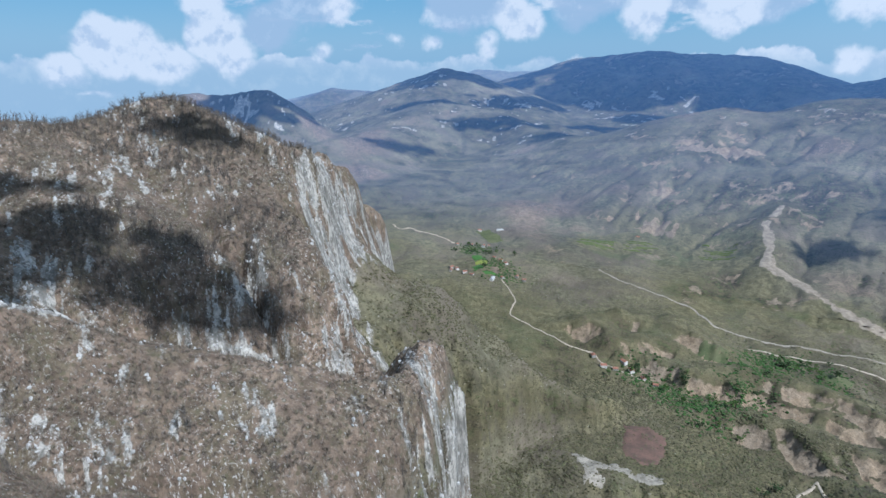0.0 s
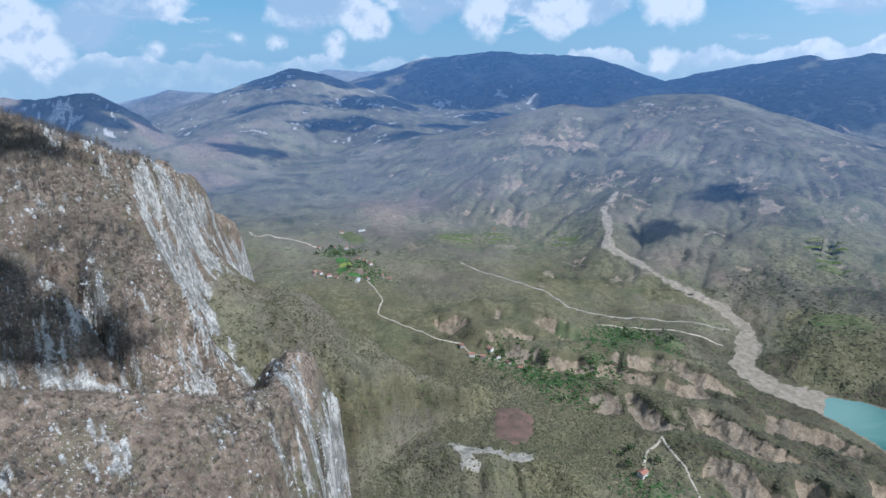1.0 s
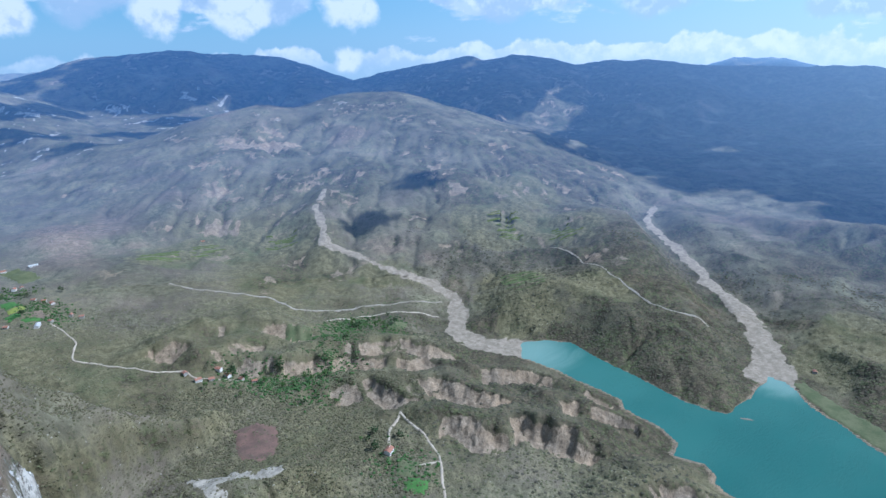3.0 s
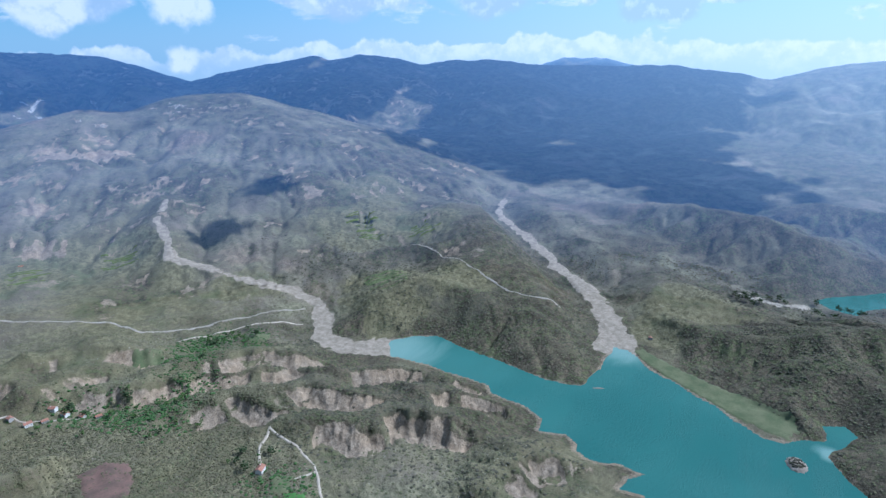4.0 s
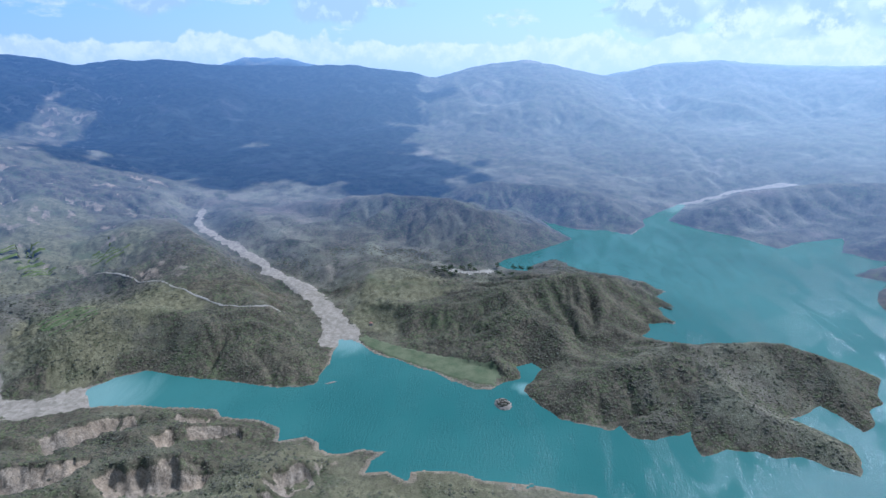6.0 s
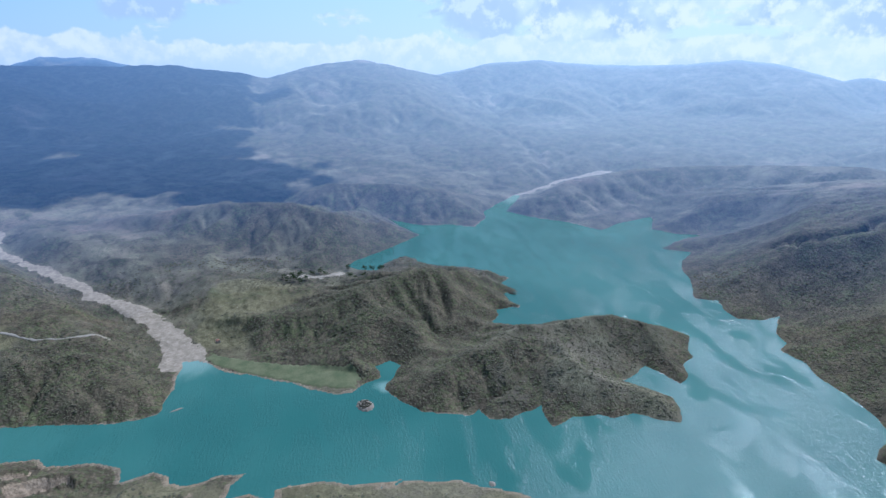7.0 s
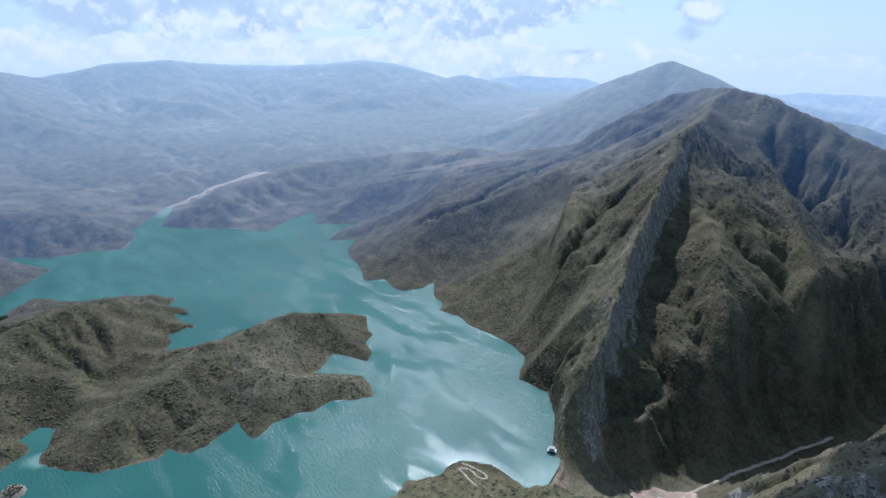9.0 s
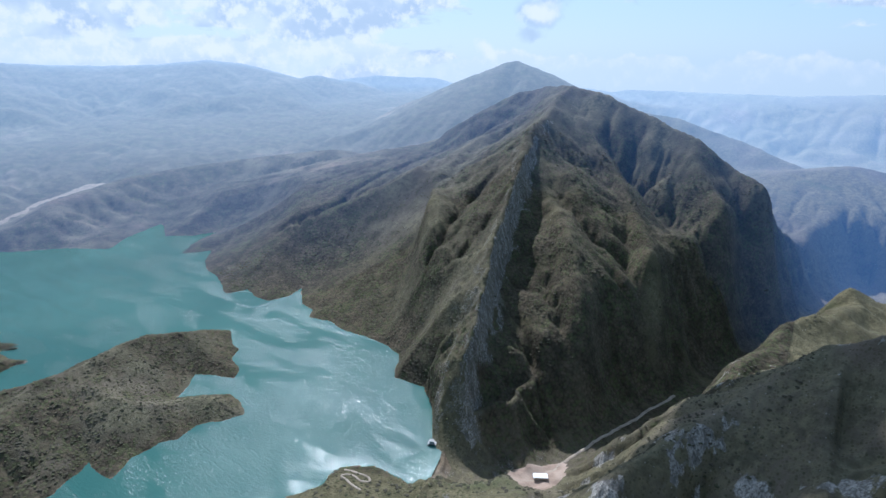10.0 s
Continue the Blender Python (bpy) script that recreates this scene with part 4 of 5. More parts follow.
# ---- the far country: one surface, a piece of it for each mountain
def far_country():
    azs = np.concatenate([np.arange(-44, 190, 0.19), np.arange(190, 316, 3.0)])
    rs = np.concatenate([np.geomspace(SPLIT, 2400, 90)[:-1], np.geomspace(2400, 3200, 40)[:-1], np.linspace(3200, 4960, 95)])
    co, quads, cover, _ = sheet(azs, rs)
    x, y = co[:, 0], co[:, 1]
    r = np.hypot(x, y)
    # emitted haze colour: blue, stronger with distance, paler towards the sun
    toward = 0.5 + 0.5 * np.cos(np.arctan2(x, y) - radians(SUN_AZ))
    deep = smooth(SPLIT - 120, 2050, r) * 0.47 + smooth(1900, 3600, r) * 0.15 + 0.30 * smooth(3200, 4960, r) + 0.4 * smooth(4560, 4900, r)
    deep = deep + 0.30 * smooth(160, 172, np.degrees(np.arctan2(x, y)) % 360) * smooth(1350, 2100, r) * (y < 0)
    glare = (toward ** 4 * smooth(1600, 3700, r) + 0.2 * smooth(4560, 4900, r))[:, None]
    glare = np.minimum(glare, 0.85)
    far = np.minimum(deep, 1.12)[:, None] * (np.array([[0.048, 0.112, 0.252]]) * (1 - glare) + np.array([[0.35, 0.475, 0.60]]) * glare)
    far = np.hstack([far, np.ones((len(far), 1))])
    u = np.clip(((x - far_relief.x0) / far_relief.cell).round().astype(int), 0, far_relief.who.shape[0] - 1)
    v = np.clip(((y - far_relief.y0) / far_relief.cell).round().astype(int), 0, far_relief.who.shape[1] - 1)
    owner = far_relief.who[u, v][quads].max(axis=1)
    names = [("backdrop", "hazy hill country of woods and fields far off")] + [(n, l) for *_, n, l in SKYLINE]
    for i, (name, label) in enumerate(names):
        q = quads[owner == i]
        if len(q) < 10:
            continue
        used, local = np.unique(q, return_inverse=True)
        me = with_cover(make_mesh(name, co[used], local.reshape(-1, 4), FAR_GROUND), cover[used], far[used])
        tagged(new(name, me), label, "mountain" if i else "hills", kind="structure")


far_country()


# ---- the lake
def lake_surface():
    bm = bmesh.new()
    vs = [bm.verts.new((x, y, 0)) for x, y in ((340, -470), (362, -545), (385, -600), (420, -660), (600, -1700), (2395, -1700), (2395, 900), (420, 900), (420, 0))]
    bm.faces.new(vs)
    me = bpy.data.meshes.new("water")
    bm.to_mesh(me)
    bm.free()
    me.materials.append(WATER)
    return tagged(new("water", me), "turquoise reservoir with wind streaks and sun glitter", "lake", kind="structure")


lake_surface()


# ---- clouds overhead, whose shade lies on the land
CLOUD_MAT, k, bsdf = material("cloud")
k.put(bsdf.inputs["Base Color"], k.mix(k.noise(place(k), 0.01, 4), (0.82, 0.83, 0.85), (0.9, 0.9, 0.9)))
k.put(bsdf.inputs["Roughness"], 1.0)
k.put(bsdf.inputs["Specular IOR Level"], 0.0)
k.put(bsdf.inputs["Alpha"], 0.8)     # vapour: some sun still comes through at its edges


def cloud(x, y, z, across, along_y, high, seed):
    """A heap of cloud at a height, above the place that it shades: many lumps in one body with a flat foot."""
    rnd = random.Random(seed)
    run = (high - z) / math.tan(radians(SUN_EL))
    cx, cy = x + run * math.sin(radians(SUN_AZ)), y + run * math.cos(radians(SUN_AZ))
    bm = bmesh.new()
    for i in range(40):
        a, d = rnd.uniform(0, math.tau), math.sqrt(rnd.random())
        size = rnd.uniform(0.22, 0.42) * (1.15 - 0.6 * d)
        if i >= 24:
            d, size = rnd.uniform(0.9, 1.35), rnd.uniform(0.06, 0.17)
        m = Matrix.Translation((d * 0.8 * across * math.cos(a), d * 0.8 * along_y * math.sin(a), 0))
        made = bmesh.ops.create_icosphere(bm, subdivisions=3, radius=1.0)["verts"]
        for v in made:
            p = v.co * (1 + 0.22 * noise.fractal(v.co * 2.3 + Vector((i * 3.1, seed, 0)), 1.0, 2.0, 3))
            p = Vector((p.x * size * across, p.y * size * along_y, max(p.z, -0.15) * size * 0.55 * min(across, along_y)))
            v.co = m @ p
    me = bpy.data.meshes.new("cloud")
    bm.to_mesh(me)
    bm.free()
    me.polygons.foreach_set("use_smooth", np.ones(len(me.polygons), bool))
    me.materials.append(CLOUD_MAT)
    ob = new("cloud", me)
    ob.location = (cx, cy, high)
    return tagged(ob, "white fair-weather cloud drifting over the valley", "cloud", kind="structure")


# shaded place, its half widths, height of the cloud
for n, (x, y, z, wide, deep, high) in enumerate([
    (-300, 330, 410, 100, 66, 900), (-256, 316, 398, 62, 50, 905), (-220, 338, 385, 85, 50, 900), (-160, 352, 350, 60, 30, 880), (-124, 362, 345, 34, 22, 880), (-222, 522, 440, 58, 28, 900), (40, -640, 150, 230, 150, 1000), (1120, 1368, 146, 95, 70, 1100), (851, 1249, 82, 80, 70, 1100), (1210, 2340, 325, 120, 90, 1300),
    (1500, 4000, 380, 1200, 800, 1900), (2500, 3700, 380, 1000, 900, 1900), (3200, 2700, 380, 1200, 1100, 1900), (3450, 1500, 300, 1200, 1100, 1900), (2450, 1550, 140, 420, 380, 1700), (2500, 850, 120, 600, 560, 1800), (2080, 1500, 120, 330, 300, 1700), (2300, 250, 100, 420, 330, 1800), (3950, 1150, 380, 700, 800, 1950), (3300, 700, 250, 500, 420, 1900),
    (40, 3750, 400, 420, 260, 1700), (-850, 2760, 320, 330, 240, 1500), (250, 2900, 200, 260, 120, 1600), (520, 2560, 180, 170, 80, 1600), (-180, 2450, 150, 190, 90, 1600), (760, 3050, 200, 240, 120, 1700), (-60, 3250, 250, 260, 110, 1700), (420, 3450, 260, 300, 140, 1700)]):
    cloud(x, y, z, wide, deep, high, n)


# ---- helpers for things
def plain(name, colour, other, scale, rough=0.9, metal=0.0, bump=0.3):
    """A painted or weathered surface: two tones at two scales."""
    m, k, bsdf = material(name)
    p = place(k)
    a, b = k.noise(p, scale, 5, 0.6), k.noise(p, scale * 9, 3, 0.6)
    tone = k.math("ADD", k.math("MULTIPLY", a, 0.65), k.math("MULTIPLY", b, 0.35))
    k.put(bsdf.inputs["Base Color"], k.mix(k.ramp(tone, 0.35, 0.65), colour, other))
    k.put(bsdf.inputs["Roughness"], rough)
    k.put(bsdf.inputs["Metallic"], metal)
    k.put(bsdf.inputs["Specular IOR Level"], 0.2)
    k.put(bsdf.inputs["Normal"], k.bump(b, bump, 0.1))
    return m


def leafy(name, tones, rough=0.9):
    """Growth whose clumps differ one by one."""
    m, k, bsdf = material(name)
    pick = k.add("ShaderNodeNewGeometry").outputs["Random Per Island"]
    ramp = k.add("ShaderNodeValToRGB")
    k.put(ramp.inputs[0], pick)
    el = ramp.color_ramp.elements
    el[0].color, el[1].color = (*tones[0], 1), (*tones[-1], 1)
    for i, c in enumerate(tones[1:-1]):
        el.new((i + 1) / (len(tones) - 1)).color = (*c, 1)
    grain = k.noise(place(k), 1.3, 4, 0.7)
    k.put(bsdf.inputs["Base Color"], k.mix(k.ramp(grain, 0.3, 0.7, 0.0, 0.4), ramp.outputs[0], tuple(0.6 * v for v in tones[0])))
    k.put(bsdf.inputs["Roughness"], rough)
    k.put(bsdf.inputs["Specular IOR Level"], 0.1)
    return m


def part(name, bm, mat, parent, label=""):
    me = bpy.data.meshes.new(name)
    bm.normal_update()
    bm.to_mesh(me)
    bm.free()
    me.materials.append(mat)
    ob = new(name, me)
    ob.parent = parent
    return tagged(ob, label)


def thing(name, place_m, label, category, group="", kind=""):
    ob = new(name)
    ob.matrix_world = place_m
    return tagged(ob, label, category, group, kind)


def box(bm, x0, x1, y0, y1, z0, z1, bevel=0.0):
    made = bmesh.ops.create_cube(bm, size=1.0)["verts"]
    for v in made:
        v.co = Vector(((x0 + x1) / 2 + v.co.x * (x1 - x0), (y0 + y1) / 2 + v.co.y * (y1 - y0), (z0 + z1) / 2 + v.co.z * (z1 - z0)))
    if bevel:
        es = list({e for v in made for e in v.link_edges})
        bmesh.ops.bevel(bm, geom=es, offset=bevel, segments=1, affect="EDGES")
    return bm


def lookup(x, y, grid):
    """Values of the ground's sheet at many places."""
    a = np.degrees(np.arctan2(x, y))
    a = np.where(a < -44, a + 360, a)
    r = np.hypot(x, y)
    i = np.clip(np.searchsorted(view_az, a) - 1, 0, len(view_az) - 2)
    j = np.clip(np.searchsorted(ground_r, r) - 1, 0, len(ground_r) - 2)
    u = ((a - view_az[i]) / (view_az[i + 1] - view_az[i]))
    v = ((r - ground_r[j]) / (ground_r[j + 1] - ground_r[j]))
    if grid.ndim == 3:
        u, v = u[:, None], v[:, None]
    return (1 - u) * ((1 - v) * grid[i, j] + v * grid[i, j + 1]) + u * ((1 - v) * grid[i + 1, j] + v * grid[i + 1, j + 1])


cover_grid = cover.reshape(len(view_az), len(ground_r), 5)


def strew(name, mat, spots, sizes, templates, seed, label, category, sink=0.15, tall=(0.7, 1.2)):
    """Many small bodies that nobody could count, joined in one object."""
    rnd = np.random.RandomState(seed)
    n = len(spots)
    kind = rnd.randint(0, len(templates), n)
    all_co, all_f, base = [], [], 0
    for t, (tv, tf) in enumerate(templates):
        idx = np.where(kind == t)[0]
        if not len(idx):
            continue
        ang = rnd.uniform(0, math.tau, len(idx))
        s = sizes[idx]
        h = s * rnd.uniform(tall[0], tall[1], len(idx))
        c, d = np.cos(ang), np.sin(ang)
        vx = (tv[None, :, 0] * c[:, None] - tv[None, :, 1] * d[:, None]) * s[:, None] + spots[idx, 0][:, None]
        vy = (tv[None, :, 0] * d[:, None] + tv[None, :, 1] * c[:, None]) * s[:, None] + spots[idx, 1][:, None]
        vz = (tv[None, :, 2] - sink) * h[:, None] + spots[idx, 2][:, None]
        all_co.append(np.stack([vx, vy, vz], -1).reshape(-1, 3))
        all_f.append((tf[None] + (base + np.arange(len(idx)) * len(tv))[:, None, None]).reshape(-1, tf.shape[1]))
        base += len(idx) * len(tv)
    me = make_mesh(name, np.concatenate(all_co), np.concatenate(all_f), mat, rounded=False)
    return tagged(new(name, me), label, category, kind="stuff")


def lump(seed, subdivisions=1, squash=0.8, jag=0.35):
    """A ragged ball, as vertices and triangles."""
    rnd = random.Random(seed)
    bm = bmesh.new()
    bmesh.ops.create_icosphere(bm, subdivisions=subdivisions, radius=0.5)
    for v in bm.verts:
        v.co *= 1 + rnd.uniform(-jag, jag)
        v.co.z = (v.co.z + 0.4) * squash
    bm.verts.index_update()
    co = np.array([v.co[:] for v in bm.verts])
    tri = np.array([[v.index for v in f.verts] for f in bm.faces])
    bm.free()
    return co, tri


def twig_tree(seed):
    """A small leafless tree: a bent trunk and rising limbs, each a thin three-sided spike."""
    rnd = random.Random(seed)
    co, tri = [], []
    def spike(a, b, w):
        a, b = Vector(a), Vector(b)
        side = (b - a).orthogonal().normalized() * w
        other = (b - a).normalized().cross(side)
        i = len(co)
        co.extend([a + side, a - 0.5 * side + 0.87 * other, a - 0.5 * side - 0.87 * other, b])
        tri.extend([[i, i + 1, i + 3], [i + 1, i + 2, i + 3], [i + 2, i, i + 3]])
    spike((0, 0, 0), (rnd.uniform(-0.1, 0.1), rnd.uniform(-0.1, 0.1), 1.0), 0.03)
    for i in range(11):
        h = rnd.uniform(0.2, 0.75)
        a = rnd.uniform(0, math.tau)
        out = rnd.uniform(0.15, 0.4)
        top = (out * math.cos(a), out * math.sin(a), h + rnd.uniform(0.15, 0.45))
        spike((0, 0, h), top, 0.014)
        spike((top[0] * 0.5, top[1] * 0.5, (h + top[2]) / 2), (top[0] * 0.5 + rnd.uniform(-0.2, 0.2), top[1] * 0.5 + rnd.uniform(-0.2, 0.2), top[2] + 0.05), 0.01)
    return np.array([v[:] for v in co]), np.array(tri)


def twig_bush(seed):
    """A leafless shrub: a spray of thin rods from one root."""
    rnd = random.Random(seed)
    co, tri = [], []
    for i in range(9):
        a = i * 0.7 + rnd.uniform(-0.3, 0.3)
        out = rnd.uniform(0.15, 0.6)
        foot = Vector((0.16 * math.cos(a * 2), 0.16 * math.sin(a * 2), 0))
        top = Vector((out * math.cos(a), out * math.sin(a), rnd.uniform(0.45, 1.0)))
        side = (top - foot).orthogonal().normalized() * rnd.uniform(0.022, 0.05)
        other = (top - foot).normalized().cross(side)
        i0 = len(co)
        mid = foot.lerp(top, 0.45)
        co.extend([foot, mid + side, mid - 0.5 * side + 0.87 * other, mid - 0.5 * side - 0.87 * other, top])
        tri.extend([[i0, i0 + 1, i0 + 2], [i0, i0 + 2, i0 + 3], [i0 + 1, i0 + 4, i0 + 2], [i0 + 3, i0 + 2, i0 + 4]])
    return np.array([v[:] for v in co]), np.array(tri)


def spots_in(n, az0, az1, r0, r1, seed):
    rnd = np.random.RandomState(seed)
    a = np.radians(rnd.uniform(az0, az1, n))
    r = np.sqrt(rnd.uniform(r0 ** 2, r1 ** 2, n))
    x, y = r * np.sin(a), r * np.cos(a)
    return np.stack([x, y, lookup(x, y, ground_z)], -1), lookup(x, y, cover_grid), rnd


# ---- growth and stones on the limestone mountain
BROWN_SCRUB = leafy("bare_scrub", [(0.150, 0.122, 0.100), (0.215, 0.172, 0.140), (0.235, 0.172, 0.130), (0.165, 0.150, 0.098), (0.250, 0.222, 0.190)])
GREEN_SCRUB = leafy("spring_scrub", [(0.085, 0.090, 0.045), (0.115, 0.116, 0.056), (0.105, 0.094, 0.060), (0.140, 0.136, 0.066), (0.125, 0.108, 0.076)])
OLIVE_SCRUB = leafy("low_scrub", [(0.062, 0.060, 0.030), (0.090, 0.082, 0.042), (0.110, 0.092, 0.060), (0.128, 0.118, 0.062), (0.080, 0.066, 0.048)])
DARK_WOOD = leafy("wooded_slopes", [(0.058, 0.056, 0.034), (0.075, 0.066, 0.046), (0.086, 0.074, 0.055), (0.068, 0.072, 0.036)])
STONES = leafy("limestone_boulders", [(0.30, 0.29, 0.27), (0.42, 0.41, 0.385), (0.50, 0.48, 0.45), (0.36, 0.33, 0.30)])
TWIGS = leafy("bare_wood", [(0.10, 0.085, 0.070), (0.16, 0.14, 0.12), (0.075, 0.062, 0.052)])
BUSHES = [lump(s) for s in range(6)]
ROCKS = [lump(20 + s, 1, 0.9, 0.45) for s in range(5)]
TREES = [twig_tree(s) for s in range(6)]
SHRUBS = [twig_bush(s) for s in range(8)]


def is_home(p):
    return (home_land(p[:, 0], p[:, 1])[1] < 35) & (p[:, 2] > 105) & (p[:, 1] < 1000)


def vegetation():
    p, c, rnd = spots_in(90000, -43, 14, 170, 640, 201)
    n = fbm(p[:, 0], p[:, 1], 35, 3, 0.6, 211)
    keep = is_home(p) & (c[:, 0] < 0.55) & (n + rnd.uniform(-0.5, 0.5, len(p)) > -0.12)
    q = p[keep][:18000]
    strew("scrub", BROWN_SCRUB, q, np.random.RandomState(1).uniform(1.4, 4.2, len(q)), SHRUBS, 2, "leafless brown scrub on a stony mountain slope", "scrub", sink=0.03, tall=(0.7, 1.1))
    p, c, rnd = spots_in(60000, -43, 14, 170, 680, 203)
    n = fbm(p[:, 0], p[:, 1], 24, 3, 0.6, 213)
    q = p[is_home(p) & (c[:, 0] + 0.3 * n + rnd.uniform(-0.2, 0.2, len(p)) > 0.42)][:9000]
    strew("boulders", STONES, q, 0.35 + 1.9 * np.random.RandomState(3).uniform(0, 1, len(q)) ** 3, ROCKS, 4, "pale limestone boulders and ledges among the scrub", "rocks", sink=0.25, tall=(0.8, 1.9))
    p, c, rnd = spots_in(16000, -43, 8, 250, 660, 205)
    n = fbm(p[:, 0], p[:, 1], 70, 3, 0.5, 215)
    near_crest = along(RIDGE_HOME_CREST, p[:, 0], p[:, 1])[0] < 22
    q = p[is_home(p) & (c[:, 0] < 0.6) & ((n > 0.12) | near_crest)][:2600]
    strew("bare_trees", TWIGS, q, np.random.RandomState(5).uniform(4.0, 8.5, len(q)), TREES, 6, "leafless grey trees on a mountain slope", "trees", sink=0.02, tall=(0.9, 1.2))
    # the plain and the slopes down to the near shore
    p, c, rnd = spots_in(70000, -6, 150, 380, 1150, 207)
    n = fbm(p[:, 0], p[:, 1], 90, 4, 0.55, 217)
    home = is_home(p)
    keep = ~home & (p[:, 2] > 2.5) & (c[:, 2] < 0.35) & (c[:, 3] < 0.3) & (n + rnd.uniform(-0.6, 0.6, len(p)) > -0.2)
    q = p[keep][:24000]
    strew("scrub", GREEN_SCRUB, q, np.random.RandomState(7).uniform(1.4, 3.6, len(q)), BUSHES, 8, "olive and brown scrub coming into leaf on the plain", "scrub", tall=(0.38, 0.65))
    p, c, rnd = spots_in(60000, -14, 40, 300, 820, 221)
    n = fbm(p[:, 0], p[:, 1], 60, 4, 0.55, 223)
    q = p[~is_home(p) & (c[:, 0] < 0.3) & (c[:, 2] < 0.35) & (n + rnd.uniform(-0.5, 0.5, len(p)) > -0.1)][:26000]
    strew("scrub", OLIVE_SCRUB, q, np.random.RandomState(13).uniform(1.2, 3.4, len(q)), BUSHES, 14, "low olive and grey-brown scrub below a cliff", "scrub", tall=(0.45, 0.8))
    # thicker woods on the hills round the lake
    p, c, rnd = spots_in(60000, 38, 182, 560, 1480, 209)
    n = fbm(p[:, 0], p[:, 1], 120, 4, 0.55, 219)
    keep = ~is_home(p) & (p[:, 2] > 3) & (c[:, 2] < 0.3) & (c[:, 3] < 0.3) & (n + rnd.uniform(-0.4, 0.4, len(p)) > 0.05)
    q = p[keep][:14000]
    strew("woods", DARK_WOOD, q, np.random.RandomState(9).uniform(2.5, 5.5, len(q)), BUSHES, 10, "thin brown-green woods on hills by a lake", "woods", tall=(0.28, 0.45))

    # green gardens and groves round the hamlets
    rnd = np.random.RandomState(11)
    mids = np.array([(325, 745), (345, 715), (300, 790), (370, 690), (110, 1215), (70, 1330), (130, 1150), (565, 860), (470, 800), (360, 470), (600, 800), (430, 730), (520, 860)])
    q = mids[rnd.randint(0, len(mids), 2600)] + rnd.normal(0, 21, (2600, 2))
    q = np.column_stack([q, lookup(q[:, 0], q[:, 1], ground_z)])
    strew("grove", leafy("garden_green", [(0.036, 0.070, 0.022), (0.052, 0.098, 0.028), (0.070, 0.120, 0.036), (0.050, 0.072, 0.032)]), q, rnd.uniform(2.0, 5.0, len(q)), BUSHES, 12, "green gardens and groves round a hamlet", "grove", tall=(0.5, 0.9))


vegetation()


# ---- roads, paths and small streams, laid over the ground
DIRT = plain("pale_dirt_road", (0.27, 0.22, 0.165), (0.42, 0.35, 0.27), 0.08)
GRAVEL = plain("stream_gravel", (0.20, 0.17, 0.13), (0.32, 0.275, 0.22), 0.06)
SCREE = plain("white_scree", (0.40, 0.36, 0.31), (0.56, 0.52, 0.46), 0.25)


def ribbon(name, pts, wide, mat, label, category, lift=0.7, step=5.0, ragged=0.25):
    """A strip along a line in the plan, on the ground, bent smoothly through its points."""
    p = np.array(pts, float)
    seg = np.hypot(*np.diff(p, axis=0).T)
    s = np.concatenate([[0], np.cumsum(seg)])
    t = np.arange(0, s[-1], step)
    x, y = np.interp(t, s, p[:, 0]), np.interp(t, s, p[:, 1])
    for _ in range(2):
        x[1:-1], y[1:-1] = (x[:-2] + 2 * x[1:-1] + x[2:]) / 4, (y[:-2] + 2 * y[1:-1] + y[2:]) / 4
    x, y = x + 2.2 * fbm(x, y, 30, 2, 0.5, 221), y + 2.2 * fbm(x, y, 30, 2, 0.5, 223)
    dx, dy = np.gradient(x), np.gradient(y)
    ln = np.hypot(dx, dy)
    nx, ny = -dy / ln, dx / ln
    w = wide * (1 + ragged * fbm(x, y, 18, 3, 0.6, 225)) / 2
    rows = [-1.0, -0.5, 0.0, 0.5, 1.0]
    gx = np.stack([x + a * w * nx for a in rows], 1)
    gy = np.stack([y + a * w * ny for a in rows], 1)
    gz = lookup(gx.ravel(), gy.ravel(), ground_z).reshape(gx.shape)
    gz = np.maximum(gz, gz.mean(axis=1, keepdims=True)) + lift
    gz[:, 0] -= 1.2
    gz[:, -1] -= 1.2
    i = np.arange(gx.size).reshape(gx.shape)
    q = np.stack([i[:-1, :-1], i[1:, :-1], i[1:, 1:], i[:-1, 1:]], -1).reshape(-1, 4)
    me = make_mesh(name, np.stack([gx, gy, gz], -1).reshape(-1, 3), q, mat)
    return tagged(new(name, me), label, category, kind="structure")


VILLAGE_ROAD = [(116, 1135), (124, 1104), (133, 1061), (138, 1036), (125, 988), (120, 971), (144, 943), (180, 892), (199, 866), (240, 845), (244, 823), (262, 808), (300, 770)]
FARM_ROAD = [(424, 556), (427, 541), (422, 516), (420, 489), (415, 467), (398, 444), (382, 423), (373, 409), (355, 385), (335, 350)]
ribbon("road_village", VILLAGE_ROAD, 3.2, DIRT, "pale winding dirt road between two hamlets", "dirt road")
ribbon("road_farm", FARM_ROAD, 3.6, DIRT, "pale dirt road past a farm", "dirt road")
ribbon("road_farm_branch", [(424, 556), (398, 545), (378, 524), (366, 504)], 4.0, DIRT, "dirt track down to a farmhouse", "dirt road")
ribbon("road_field", [(403, 452), (387, 459), (375, 462)], 3.0, DIRT, "short dirt track into a field", "dirt road", step=3.0)
ribbon("road_delta", [(520, 905), (577, 886), (628, 863), (679, 838), (725, 806)], 4.0, DIRT, "pale track down to a river bed", "dirt road")
ribbon("road_upper", [(-130, 1480), (-110, 1440), (-85, 1470), (-62, 1440), (-20, 1415), (30, 1370)], 6.0, DIRT, "pale dirt road over a wooded rise", "dirt road")
